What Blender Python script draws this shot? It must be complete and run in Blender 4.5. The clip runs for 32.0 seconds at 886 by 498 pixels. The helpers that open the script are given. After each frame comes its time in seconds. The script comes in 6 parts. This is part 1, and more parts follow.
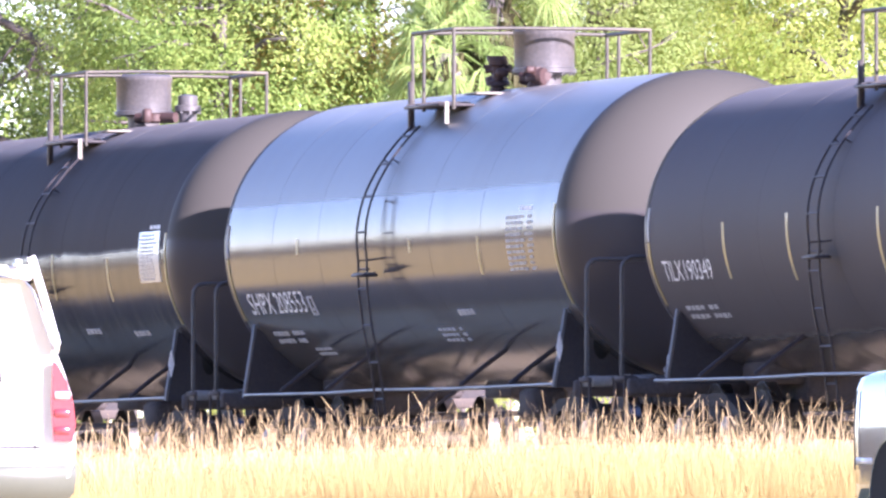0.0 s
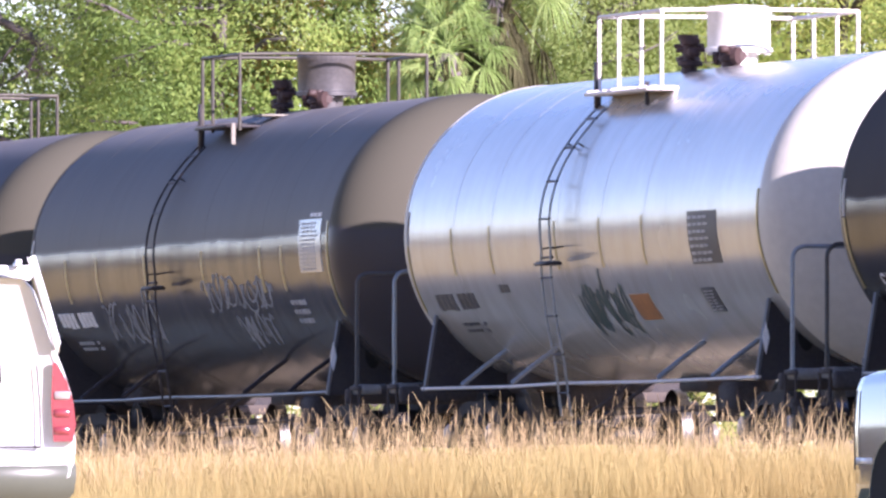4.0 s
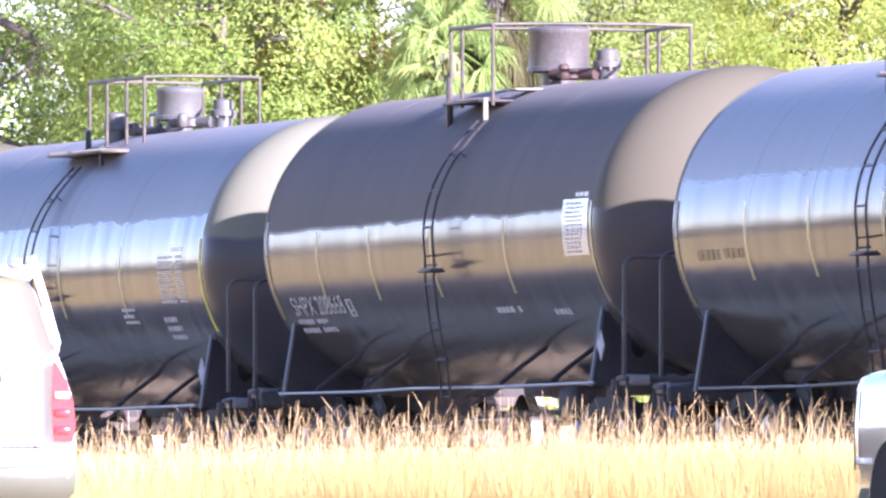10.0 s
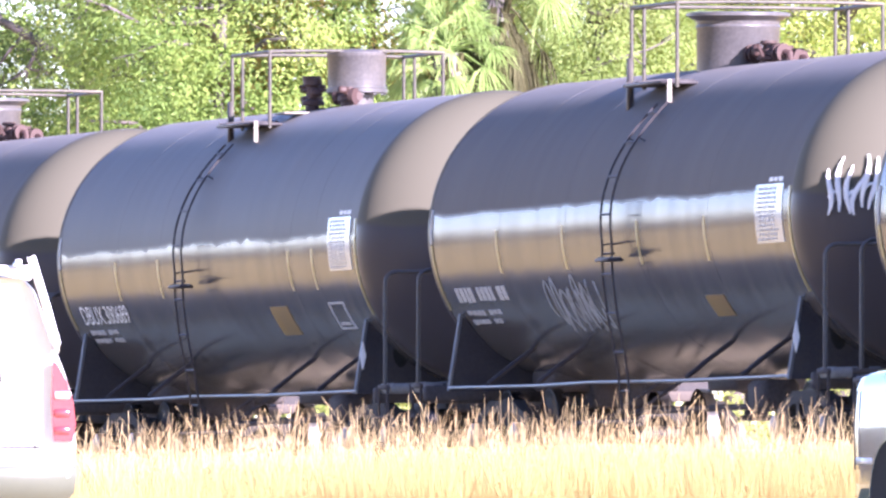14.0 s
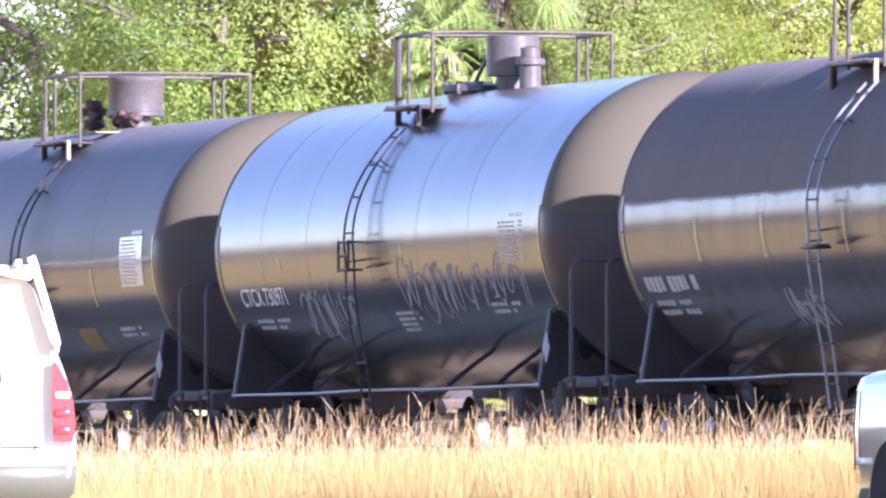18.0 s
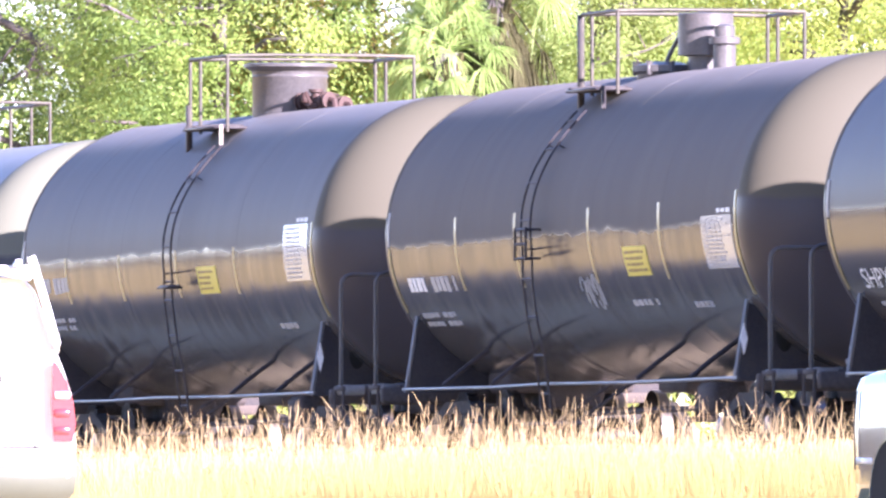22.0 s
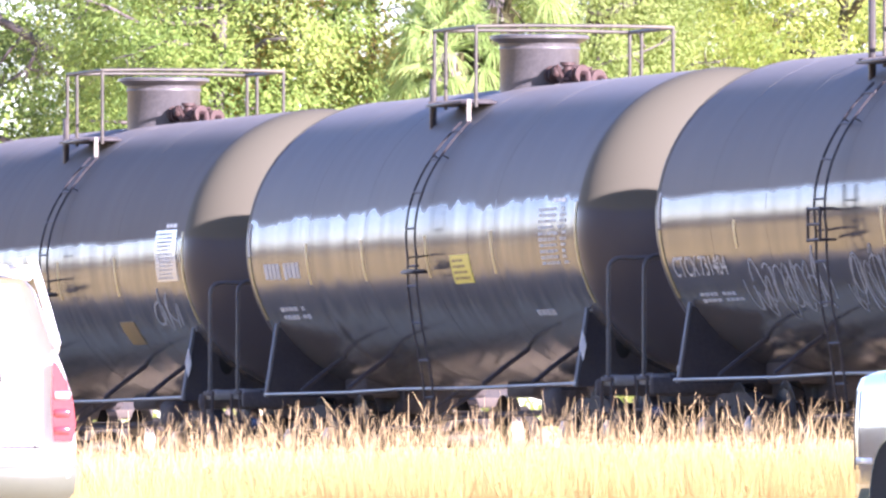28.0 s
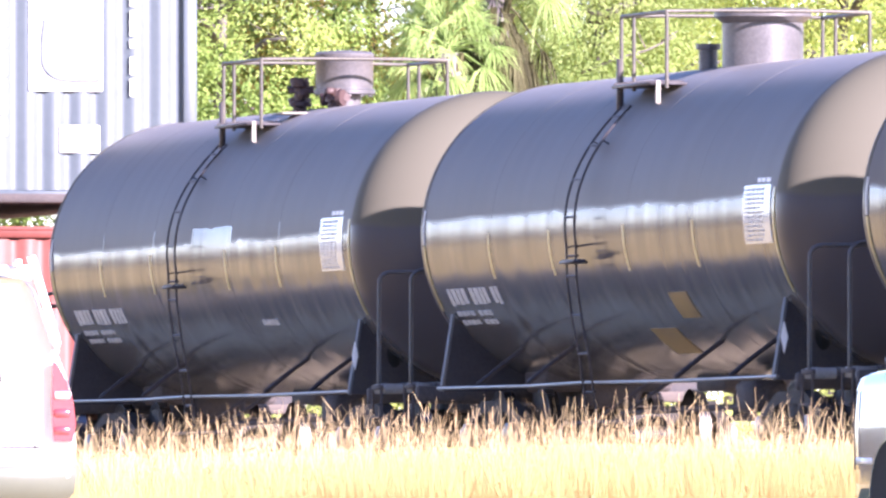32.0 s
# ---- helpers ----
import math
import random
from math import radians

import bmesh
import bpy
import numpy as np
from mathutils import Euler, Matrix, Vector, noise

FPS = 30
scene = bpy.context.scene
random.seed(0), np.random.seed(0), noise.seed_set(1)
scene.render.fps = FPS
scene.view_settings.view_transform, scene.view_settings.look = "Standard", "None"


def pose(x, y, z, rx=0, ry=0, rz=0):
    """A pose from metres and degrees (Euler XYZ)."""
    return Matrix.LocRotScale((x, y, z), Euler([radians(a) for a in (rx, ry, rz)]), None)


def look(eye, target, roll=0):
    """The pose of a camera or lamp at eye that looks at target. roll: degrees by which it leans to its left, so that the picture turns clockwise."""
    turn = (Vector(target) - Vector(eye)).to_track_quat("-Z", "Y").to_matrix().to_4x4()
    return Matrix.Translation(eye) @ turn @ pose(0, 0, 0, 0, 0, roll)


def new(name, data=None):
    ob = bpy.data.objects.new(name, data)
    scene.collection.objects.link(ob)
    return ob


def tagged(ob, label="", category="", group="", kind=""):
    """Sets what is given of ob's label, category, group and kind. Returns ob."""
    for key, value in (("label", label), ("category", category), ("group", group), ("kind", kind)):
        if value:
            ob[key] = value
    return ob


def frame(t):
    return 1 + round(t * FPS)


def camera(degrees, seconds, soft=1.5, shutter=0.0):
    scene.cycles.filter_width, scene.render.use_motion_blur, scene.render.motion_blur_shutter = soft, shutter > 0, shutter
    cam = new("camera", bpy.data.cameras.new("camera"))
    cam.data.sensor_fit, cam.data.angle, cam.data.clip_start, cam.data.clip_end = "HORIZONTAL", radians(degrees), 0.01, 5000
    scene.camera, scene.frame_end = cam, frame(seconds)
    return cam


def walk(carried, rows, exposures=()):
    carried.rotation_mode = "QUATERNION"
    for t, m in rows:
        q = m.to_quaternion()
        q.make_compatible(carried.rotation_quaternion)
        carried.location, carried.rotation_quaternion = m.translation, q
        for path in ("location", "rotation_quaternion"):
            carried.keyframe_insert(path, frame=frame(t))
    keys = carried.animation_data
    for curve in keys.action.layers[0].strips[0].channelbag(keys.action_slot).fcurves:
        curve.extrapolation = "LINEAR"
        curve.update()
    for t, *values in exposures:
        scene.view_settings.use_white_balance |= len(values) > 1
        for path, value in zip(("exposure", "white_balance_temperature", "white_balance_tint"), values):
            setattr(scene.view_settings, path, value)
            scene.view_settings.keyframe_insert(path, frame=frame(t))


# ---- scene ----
# A freight train of tank cars runs obliquely past a long lens.
# World: eye near the origin, y away from it, z up; the near grass bank rises towards the track.
cam = camera(2.769, 32.0, soft=2.5, shutter=0.12)
EYE = pose(0, 0, 1.5, 90.9166, 0, 0)
walk(cam, [(0, EYE), (32, EYE)], exposures=[(t, 2.13 + e, k + 130, 38) for t, e, k in (
    (0, 0.1, 5700), (1, 0.04, 5700), (2, -0.28, 5750), (3, -0.70, 5780), (3.5, -0.84, 5780), (4.5, -0.3, 5800), (5.5, 0.24, 5800), (6, 0.36, 5800), (7, 0.15, 5800), (8, 0.03, 5750), (9, 0.03, 5700), (10, 0.2, 5680),
    (12, 0.04, 5680), (14, 0.25, 5650), (17, 0.12, 5560), (18, -0.12, 5650), (19, -0.18, 5750), (20, 0.02, 5800), (21, 0.28, 5800), (22, 0.38, 5800), (24, 0.1, 5850), (25, 0.0, 5850),
    (28, 0.27, 5800), (30, 0.27, 5800), (32, 0.29, 5800))])

# ---- light ----
SUN_ELEVATION, SUN_AZIMUTH = 22.1, 139.5  # degrees; azimuth clockwise from +y
world = bpy.data.worlds.new("sky")
scene.world = world
world.use_nodes = True
wn = world.node_tree.nodes
wl = world.node_tree.links
sky = wn.new("ShaderNodeTexSky")
sky.sky_type = "NISHITA"
sky.sun_disc = False
sky.sun_elevation, sky.sun_rotation = radians(SUN_ELEVATION), radians(SUN_AZIMUTH)
sky.altitude = 2200
sky.air_density, sky.dust_density, sky.ozone_density = 1.0, 0.15, 1.5
wl.new(sky.outputs["Color"], wn["Background"].inputs["Color"])
wn["Background"].inputs["Strength"].default_value = 0.072
sun = new("sun", bpy.data.lights.new("sun", "SUN"))
sun.data.energy, sun.data.angle, sun.data.color = 5.0, radians(0.6), (1.0, 0.93, 0.82)
SUN_WAY = Vector((math.sin(radians(SUN_AZIMUTH)) * math.cos(radians(SUN_ELEVATION)),
                  math.cos(radians(SUN_AZIMUTH)) * math.cos(radians(SUN_ELEVATION)), math.sin(radians(SUN_ELEVATION))))
sun.matrix_world = look(SUN_WAY * 300, (0, 0, 0))

# ---- the track's line ----
SIN, COS = 0.2305, 0.97307            # its slant to the line of sight
HEADING = -math.degrees(math.atan2(COS, SIN))
RAIL_TOP = 2.1
SPEED = 10.71


def on_track(s, z=RAIL_TOP, side=0.0):
    """A place s metres along the track, side metres beyond its centre line."""
    return Vector((44.454 + s * SIN + side * COS, 0.348 - s * COS + side * SIN, z))


def beyond(x, y):
    """How far a place lies beyond the track's centre line."""
    return (x - 44.454) * COS + (y - 0.348) * SIN


def smooth(a, b, v):
    v = min(1.0, max(0.0, (v - a) / (b - a)))
    return v * v * (3 - 2 * v)


def ground_height(x, y):
    d = beyond(x, y)
    z = 1.45 * smooth(-46, -20, d) + 0.37 * smooth(-19.5, -10, d) - 0.27 * smooth(-8, -4, d)
    z -= 0.21 * smooth(1.0, 2.2, x) * (1 - smooth(6, 9, x)) * smooth(92, 104, y) * (1 - smooth(124, 134, y))   # sunk so that the pickup fits the camera's view
    return z + 0.05 * noise.noise(Vector((x * 0.15, y * 0.15, 0)))


# ---- materials ----
def nodes_of(name):
    m = bpy.data.materials.new(name)
    m.use_nodes = True
    return m, m.node_tree.nodes, m.node_tree.links, m.node_tree.nodes["Principled BSDF"]


def ramp(n, stops):
    r = n.new("ShaderNodeValToRGB")
    while len(r.color_ramp.elements) < len(stops):
        r.color_ramp.elements.new(0.5)
    for e, (p, c) in zip(r.color_ramp.elements, stops):
        e.position, e.color = p, (*c, 1)
    return r


def surface(name, color, rough=0.6, metal=0.0, vary=0.25, scale=6.0, bump=0.1, dirt=None, coat=0.0):
    """Paint, metal or stone with grain, patches and fine relief."""
    m, n, l, b = nodes_of(name)
    co = n.new("ShaderNodeTexCoord")
    big, fine = n.new("ShaderNodeTexNoise"), n.new("ShaderNodeTexNoise")
    big.inputs["Scale"].default_value, fine.inputs["Scale"].default_value = scale * 0.25, scale * 6
    big.inputs["Detail"].default_value = 6
    for t in (big, fine):
        l.new(co.outputs["Object"], t.inputs["Vector"])
    lo = tuple(c * (1 - vary) for c in color)
    hi = tuple(min(1, c * (1 + vary)) for c in color)
    r = ramp(n, [(0.3, lo), (0.5, color), (0.72, dirt or hi)])
    mix = n.new("ShaderNodeMath")
    mix.operation = "MULTIPLY_ADD"
    mix.inputs[1].default_value, mix.inputs[2].default_value = 0.35, 0
    l.new(fine.outputs["Fac"], mix.inputs[0])
    add = n.new("ShaderNodeMath")
    add.operation = "MULTIPLY_ADD"
    add.inputs[1].default_value = 0.65
    l.new(big.outputs["Fac"], add.inputs[0])
    l.new(mix.outputs[0], add.inputs[2])
    l.new(add.outputs[0], r.inputs["Fac"])
    l.new(r.outputs["Color"], b.inputs["Base Color"])
    rr = n.new("ShaderNodeMapRange")
    rr.inputs["To Min"].default_value, rr.inputs["To Max"].default_value = max(0.02, rough * 0.8), min(1, rough * 1.2)
    l.new(big.outputs["Fac"], rr.inputs["Value"])
    l.new(rr.outputs["Result"], b.inputs["Roughness"])
    b.inputs["Metallic"].default_value = metal
    b.inputs["Coat Weight"].default_value = coat
    b.inputs["Coat Roughness"].default_value = 0.08
    if bump:
        bp = n.new("ShaderNodeBump")
        bp.inputs["Strength"].default_value, bp.inputs["Distance"].default_value = bump, 0.01
        l.new(fine.outputs["Fac"], bp.inputs["Height"])
        l.new(bp.outputs["Normal"], b.inputs["Normal"])
    return m


def leaf_material(name, stops, translucent=0.35, rough=0.5, patch=0.5):
    """Leaves or blades: colour by piece and by broad patches, some light let through."""
    m, n, l, b = nodes_of(name)
    geo, co = n.new("ShaderNodeNewGeometry"), n.new("ShaderNodeTexCoord")
    big = n.new("ShaderNodeTexNoise")
    big.inputs["Scale"].default_value = patch
    big.inputs["Detail"].default_value = 3
    l.new(co.outputs["Object"], big.inputs["Vector"])
    a = n.new("ShaderNodeMath")
    a.operation = "MULTIPLY_ADD"
    a.inputs[1].default_value = 0.34
    l.new(geo.outputs["Random Per Island"], a.inputs[0])
    s = n.new("ShaderNodeMapRange")
    s.inputs["From Min"].default_value, s.inputs["From Max"].default_value = 0.3, 0.7
    s.inputs["To Max"].default_value = 0.64
    l.new(big.outputs["Fac"], s.inputs["Value"])
    l.new(s.outputs["Result"], a.inputs[2])
    r = ramp(n, stops)
    l.new(a.outputs[0], r.inputs["Fac"])
    l.new(r.outputs["Color"], b.inputs["Base Color"])
    b.inputs["Roughness"].default_value = rough
    b.inputs["Specular IOR Level"].default_value = 0.12
    t = n.new("ShaderNodeBsdfTranslucent")
    l.new(r.outputs["Color"], t.inputs["Color"])
    mx = n.new("ShaderNodeMixShader")
    mx.inputs["Fac"].default_value = translucent
    l.new(b.outputs[0], mx.inputs[1])
    l.new(t.outputs[0], mx.inputs[2])
    l.new(mx.outputs[0], n["Material Output"].inputs["Surface"])
    return m


def tank_paint(name, color, edge=2.7, jag=0.05, film=0.62, gloss=0.12, dust=(0.206, 0.204, 0.194), dusty=0.6, patches=(), coat=0.08, dull=0.3, dent=0.5, grime=0.0, crown=0.5, shine=0.185, thin_band=None):
    """Gloss paint below a ragged line at height edge, a dull weathered film above it, dents, streaks and road dirt.
    patches: (x0, x1, z0, z1) cleaned to full gloss; the (x, width) band has less film colour."""
    m, n, l, b = nodes_of(name)
    co = n.new("ShaderNodeTexCoord")
    sep = n.new("ShaderNodeSeparateXYZ")
    l.new(co.outputs["Object"], sep.inputs[0])

    def noise_at(scale, detail, stretch=(1, 1, 1)):
        mp, t = n.new("ShaderNodeMapping"), n.new("ShaderNodeTexNoise")
        mp.inputs["Scale"].default_value = stretch
        t.inputs["Scale"].default_value, t.inputs["Detail"].default_value = scale, detail
        l.new(co.outputs["Object"], mp.inputs["Vector"])
        l.new(mp.outputs[0], t.inputs["Vector"])
        return t.outputs["Fac"]

    def calc(op, a, b2=None, c=None):
        q = n.new("ShaderNodeMath")
        q.operation = op
        for i, v in enumerate((a, b2, c)):
            if v is None:
                continue
            if isinstance(v, (int, float)):
                q.inputs[i].default_value = v
            else:
                l.new(v, q.inputs[i])
        return q.outputs[0]

    streak = noise_at(2.6, 6, (1, 0.2, 0.2))
    broad = noise_at(0.5, 4)
    grain = noise_at(30, 3)
    # height of the ragged edge of the film
    h = calc("MULTIPLY_ADD", calc("SUBTRACT", streak, 0.5), jag * 3.2, calc("MULTIPLY_ADD", calc("SUBTRACT", broad, 0.5), jag * 1.5, sep.outputs["Z"]))
    top = n.new("ShaderNodeMapRange")
    top.inputs["From Min"].default_value, top.inputs["From Max"].default_value = edge - 0.02, edge + 0.04
    l.new(h, top.inputs["Value"])
    cover = top.outputs["Result"]
    for x0, x1, z0, z1 in patches:
        inside = calc("MULTIPLY", calc("GREATER_THAN", sep.outputs["X"], x0), calc("LESS_THAN", sep.outputs["X"], x1))
        inside = calc("MULTIPLY", inside, calc("MULTIPLY", calc("GREATER_THAN", h, z0), calc("LESS_THAN", h, z1)))
        cover = calc("MULTIPLY", cover, calc("SUBTRACT", 1.0, inside))
    rough = calc("MULTIPLY_ADD", cover, film - gloss, gloss)
    rough = calc("ADD", rough, calc("MULTIPLY", calc("SUBTRACT", broad, 0.5), 0.12))
    l.new(rough, b.inputs["Roughness"])
    dirt = calc("MULTIPLY", cover, calc("MULTIPLY_ADD", calc("MULTIPLY", streak, broad), 0.5, dusty - 0.12))
    dirt = calc("MAXIMUM", calc("MINIMUM", dirt, 0.9), calc("MULTIPLY", broad, 0.06))
    if thin_band:
        near = n.new("ShaderNodeMapRange")
        near.inputs["From Min"].default_value, near.inputs["From Max"].default_value = thin_band[1] * 0.6, thin_band[1]
        near.inputs["To Min"].default_value = 0.35
        wander = calc("MULTIPLY_ADD", calc("SUBTRACT", noise_at(1.5, 4), 0.5), 0.5, calc("SUBTRACT", sep.outputs["X"], thin_band[0]))
        l.new(calc("ABSOLUTE", wander), near.inputs["Value"])
        dirt = calc("MULTIPLY", dirt, near.outputs["Result"])
    mix = n.new("ShaderNodeMix")
    mix.data_type = "RGBA"
    mix.inputs["A"].default_value, mix.inputs["B"].default_value = (*color, 1), (*dust, 1)
    l.new(dirt, mix.inputs["Factor"])
    last = mix.outputs["Result"]
    if crown:   # sunlit crest of the shell, painted in as a paler crown
        lie, lit_crest = n.new("ShaderNodeMapRange"), n.new("ShaderNodeMix")
        lie.inputs["From Min"].default_value, lie.inputs["From Max"].default_value = 3.70, 3.84
        lie.inputs["To Max"].default_value = crown
        l.new(calc("MULTIPLY_ADD", broad, 0.10, sep.outputs["Z"]), lie.inputs["Value"])
        lit_crest.data_type = "RGBA"
        lit_crest.inputs["B"].default_value = (0.27, 0.25, 0.25, 1)
        l.new(lie.outputs["Result"], lit_crest.inputs["Factor"])
        l.new(last, lit_crest.inputs["A"])
        last = lit_crest.outputs["Result"]
    if grime:   # spattered road dirt
        soil = n.new("ShaderNodeMix")
        soil.data_type = "RGBA"
        soil.inputs["B"].default_value = (0.20, 0.17, 0.14, 1)
        spots = calc("MULTIPLY", noise_at(3.5, 6, (1, 0.6, 0.6)), noise_at(0.9, 4))
        l.new(calc("MINIMUM", calc("MULTIPLY", spots, grime), 0.85), soil.inputs["Factor"])
        l.new(last, soil.inputs["A"])
        last = soil.outputs["Result"]
    l.new(last, b.inputs["Base Color"])
    l.new(calc("MULTIPLY_ADD", cover, dull - shine, shine), b.inputs["Specular IOR Level"])
    clear = calc("MULTIPLY", calc("SUBTRACT", 1.0, cover), coat)
    l.new(clear, b.inputs["Coat Weight"])
    b.inputs["Coat Roughness"].default_value = gloss * 0.7
    b.inputs["Coat IOR"].default_value = 1.5
    bp, bp2 = n.new("ShaderNodeBump"), n.new("ShaderNodeBump")
    bp.inputs["Strength"].default_value, bp.inputs["Distance"].default_value = 0.10, 0.004
    bp2.inputs["Distance"].default_value = 0.034
    l.new(grain, bp.inputs["Height"])
    l.new(calc("MULTIPLY_ADD", cover, -0.8 * min(1.0, dent * 1.1), min(1.0, dent * 1.1)), bp2.inputs["Strength"])
    l.new(calc("MULTIPLY_ADD", noise_at(1.0, 1, (1.9, 0.3, 0.3)), 0.55, noise_at(1.0, 1.5, (1.3, 0.25, 0.25))), bp2.inputs["Height"])
    l.new(bp2.outputs["Normal"], bp.inputs["Normal"])
    l.new(bp.outputs["Normal"], b.inputs["Normal"])
    return m


BLACK = (0.078, 0.072, 0.073)
# next two heads: dust above; black below paints in the next car's shadow
M_HEAD = tank_paint("dusty_head_shadow_below", (0.064, 0.058, 0.065), 2.58, 0.04, 0.6, 0.34, (0.093, 0.088, 0.066), 0.98, coat=0.05, dull=0.16, dent=0.15, crown=0.0)
M_HEAD_DIM = tank_paint("dim_head_shadow_below", (0.058, 0.054, 0.060), 2.58, 0.04, 0.55, 0.34, (0.060, 0.058, 0.053), 0.9, coat=0.05, dull=0.16, dent=0.15, crown=0.0)
M_HEAD_PALE = tank_paint("pale_filmed_black_head", (0.056, 0.056, 0.068), 2.66, 0.05, 0.55, 0.28, (0.168, 0.176, 0.138), 1.0, coat=0.15, dull=0.2, dent=0.15, crown=0.0)
M_HEAD_WHITE = surface("off_white_head", (0.62, 0.60, 0.55), 0.45, 0, 0.12, 2.0, 0.05)
M_STEEL = surface("black_painted_steel", (0.046, 0.042, 0.048), 0.45, 0, 0.4, 8, 0.15, (0.07, 0.061, 0.053))
M_PALE_STEEL = surface("pale_galvanised_steel", (0.30, 0.34, 0.38), 0.4, 0.3, 0.3, 8, 0.1, (0.15, 0.15, 0.16))
M_FRAME = surface("grimy_underframe_steel", (0.078, 0.068, 0.068), 0.75, 0, 0.4, 5, 0.3, (0.11, 0.09, 0.078))
M_TRUCK = surface("grimy_cast_truck", (0.030, 0.026, 0.024), 0.8, 0, 0.4, 6, 0.3, (0.058, 0.047, 0.038))
M_PIPE = surface("worn_grey_pipe", (0.17, 0.175, 0.19), 0.33, 0.4, 0.3, 9, 0.1, (0.15, 0.14, 0.13))
M_HANDRAIL = surface("dark_grey_handrail", (0.055, 0.055, 0.06), 0.45, 0, 0.3, 9, 0.1, (0.09, 0.085, 0.08))
M_RAILING = surface("grey_brown_railing", (0.066, 0.060, 0.050), 0.5, 0.1, 0.5, 6, 0.15, (0.15, 0.13, 0.10))
M_RAILING_WHITE = surface("chalky_white_railing", (0.75, 0.70, 0.68), 0.5, 0, 0.1, 9, 0.1)
M_HOUSING = surface("dusty_black_fitting", (0.088, 0.084, 0.088), 0.38, 0, 0.4, 5, 0.15, (0.14, 0.13, 0.128))
M_HOUSING_PALE = surface("pale_grey_fitting_housing", (0.125, 0.122, 0.125), 0.5, 0, 0.2, 5, 0.12)
M_HOUSING_GREY = surface("grey_fitting_housing", (0.098, 0.104, 0.108), 0.45, 0, 0.2, 5, 0.12)
M_HOUSING_WHITE = surface("white_fitting_housing", (0.78, 0.76, 0.73), 0.45, 0, 0.1, 5, 0.1)
M_VALVE = surface("rusty_red_valve", (0.066, 0.036, 0.033), 0.6, 0.1, 0.7, 9, 0.5, (0.035, 0.024, 0.024))
M_GREY_TANK = surface("slate_blue_reservoir", (0.16, 0.18, 0.21), 0.5, 0, 0.2, 5, 0.15)
M_GEAR = surface("blue_grey_brake_gear", (0.12, 0.125, 0.145), 0.5, 0, 0.4, 6, 0.2, (0.20, 0.19, 0.19))
M_STEP_LIT = surface("sunlit_step_grey", (0.19, 0.185, 0.18), 0.5, 0.1, 0.35, 7, 0.15)
M_BEARING = surface("bare_bearing_steel", (0.32, 0.29, 0.26), 0.35, 0.5, 0.4, 10, 0.2, (0.08, 0.06, 0.05))
M_WHEEL = surface("rolled_wheel_steel", (0.030, 0.025, 0.022), 0.6, 0.3, 0.4, 8, 0.3)
M_TREAD = surface("polished_wheel_tread", (0.24, 0.23, 0.23), 0.27, 1.0, 0.15, 8, 0.05)
M_BRACKET_LIT = surface("sunlit_bracket_tone", (0.24, 0.215, 0.18), 0.5, 0, 0.25, 8, 0.05)
M_PANEL = surface("glossy_panel_paint", (0.46, 0.49, 0.52), 0.25, 0, 0.22, 5, 0.0, None, 0.5)
M_WHITE = surface("white_stencil_paint", (0.84, 0.84, 0.84), 0.5, 0, 0.1, 12, 0.0)
M_WORN = surface("worn_white_panel_paint", (0.40, 0.39, 0.38), 0.45, 0, 0.35, 6, 0.0)
M_SCRUB = leaf_material("grey_scrub", [(0.0, (0.11, 0.105, 0.092)), (0.5, (0.17, 0.155, 0.135)), (1.0, (0.24, 0.22, 0.185))], 0.3, 0.6, 0.06)
M_FADED = surface("faded_white_stencil_paint", (0.43, 0.43, 0.44), 0.5, 0, 0.3, 12, 0.0)
M_CHALK = surface("grey_chalk_scrawl", (0.26, 0.27, 0.285), 0.8, 0, 0.5, 15, 0.0)
M_SMEAR = surface("faint_chalk_smear", (0.29, 0.30, 0.32), 0.7, 0, 0.6, 9, 0.0)
M_STRIP = surface("weathered_yellow_strip", (0.36, 0.29, 0.12), 0.35, 0, 0.35, 10, 0.0, None, 0.3)
M_YELLOW = surface("yellow_reflective_sheet", (0.62, 0.54, 0.08), 0.4, 0, 0.15, 10, 0.0)
M_AMBER = surface("faded_amber_placard", (0.22, 0.145, 0.05), 0.5, 0, 0.3, 10, 0.0)
M_ORANGE = surface("faded_orange_placard", (0.40, 0.17, 0.05), 0.5, 0, 0.5, 9, 0.0)
M_TEAL = surface("dark_teal_spray", (0.05, 0.085, 0.08), 0.6, 0, 0.5, 9, 0.0)
M_AMBER_FAINT = surface("rubbed_amber_stencil", (0.115, 0.088, 0.045), 0.5, 0, 0.5, 7, 0.0)
M_PRINT = surface("dark_print", (0.05, 0.05, 0.055), 0.5, 0, 0.2, 10, 0.0)
M_PRINT_GREY = surface("worn_grey_print", (0.36, 0.36, 0.38), 0.5, 0, 0.3, 10, 0.0)
M_GROUND = surface("dry_grass_ground", (0.48, 0.36, 0.13), 0.95, 0, 0.3, 1.5, 0.6, (0.56, 0.44, 0.19))
M_BALLAST = surface("dusty_ballast_stone", (0.60, 0.515, 0.33), 0.9, 0, 0.4, 10, 0.8)
M_SHADOW_STRIP = surface("shadow_strip_tone", (0.30, 0.255, 0.185), 0.95, 0, 0.4, 4, 0.8)
M_TIE = surface("weathered_timber_tie", (0.10, 0.08, 0.065), 0.85, 0, 0.4, 6, 0.4)
M_RAIL = surface("worn_rail_steel", (0.20, 0.15, 0.12), 0.4, 0.8, 0.3, 6, 0.15)
M_STALK = leaf_material("pale_seed_stalk", [(0.0, (0.35, 0.245, 0.13)), (0.5, (0.48, 0.365, 0.205)), (1.0, (0.62, 0.505, 0.30))], 0.3, 0.6, 0.6)
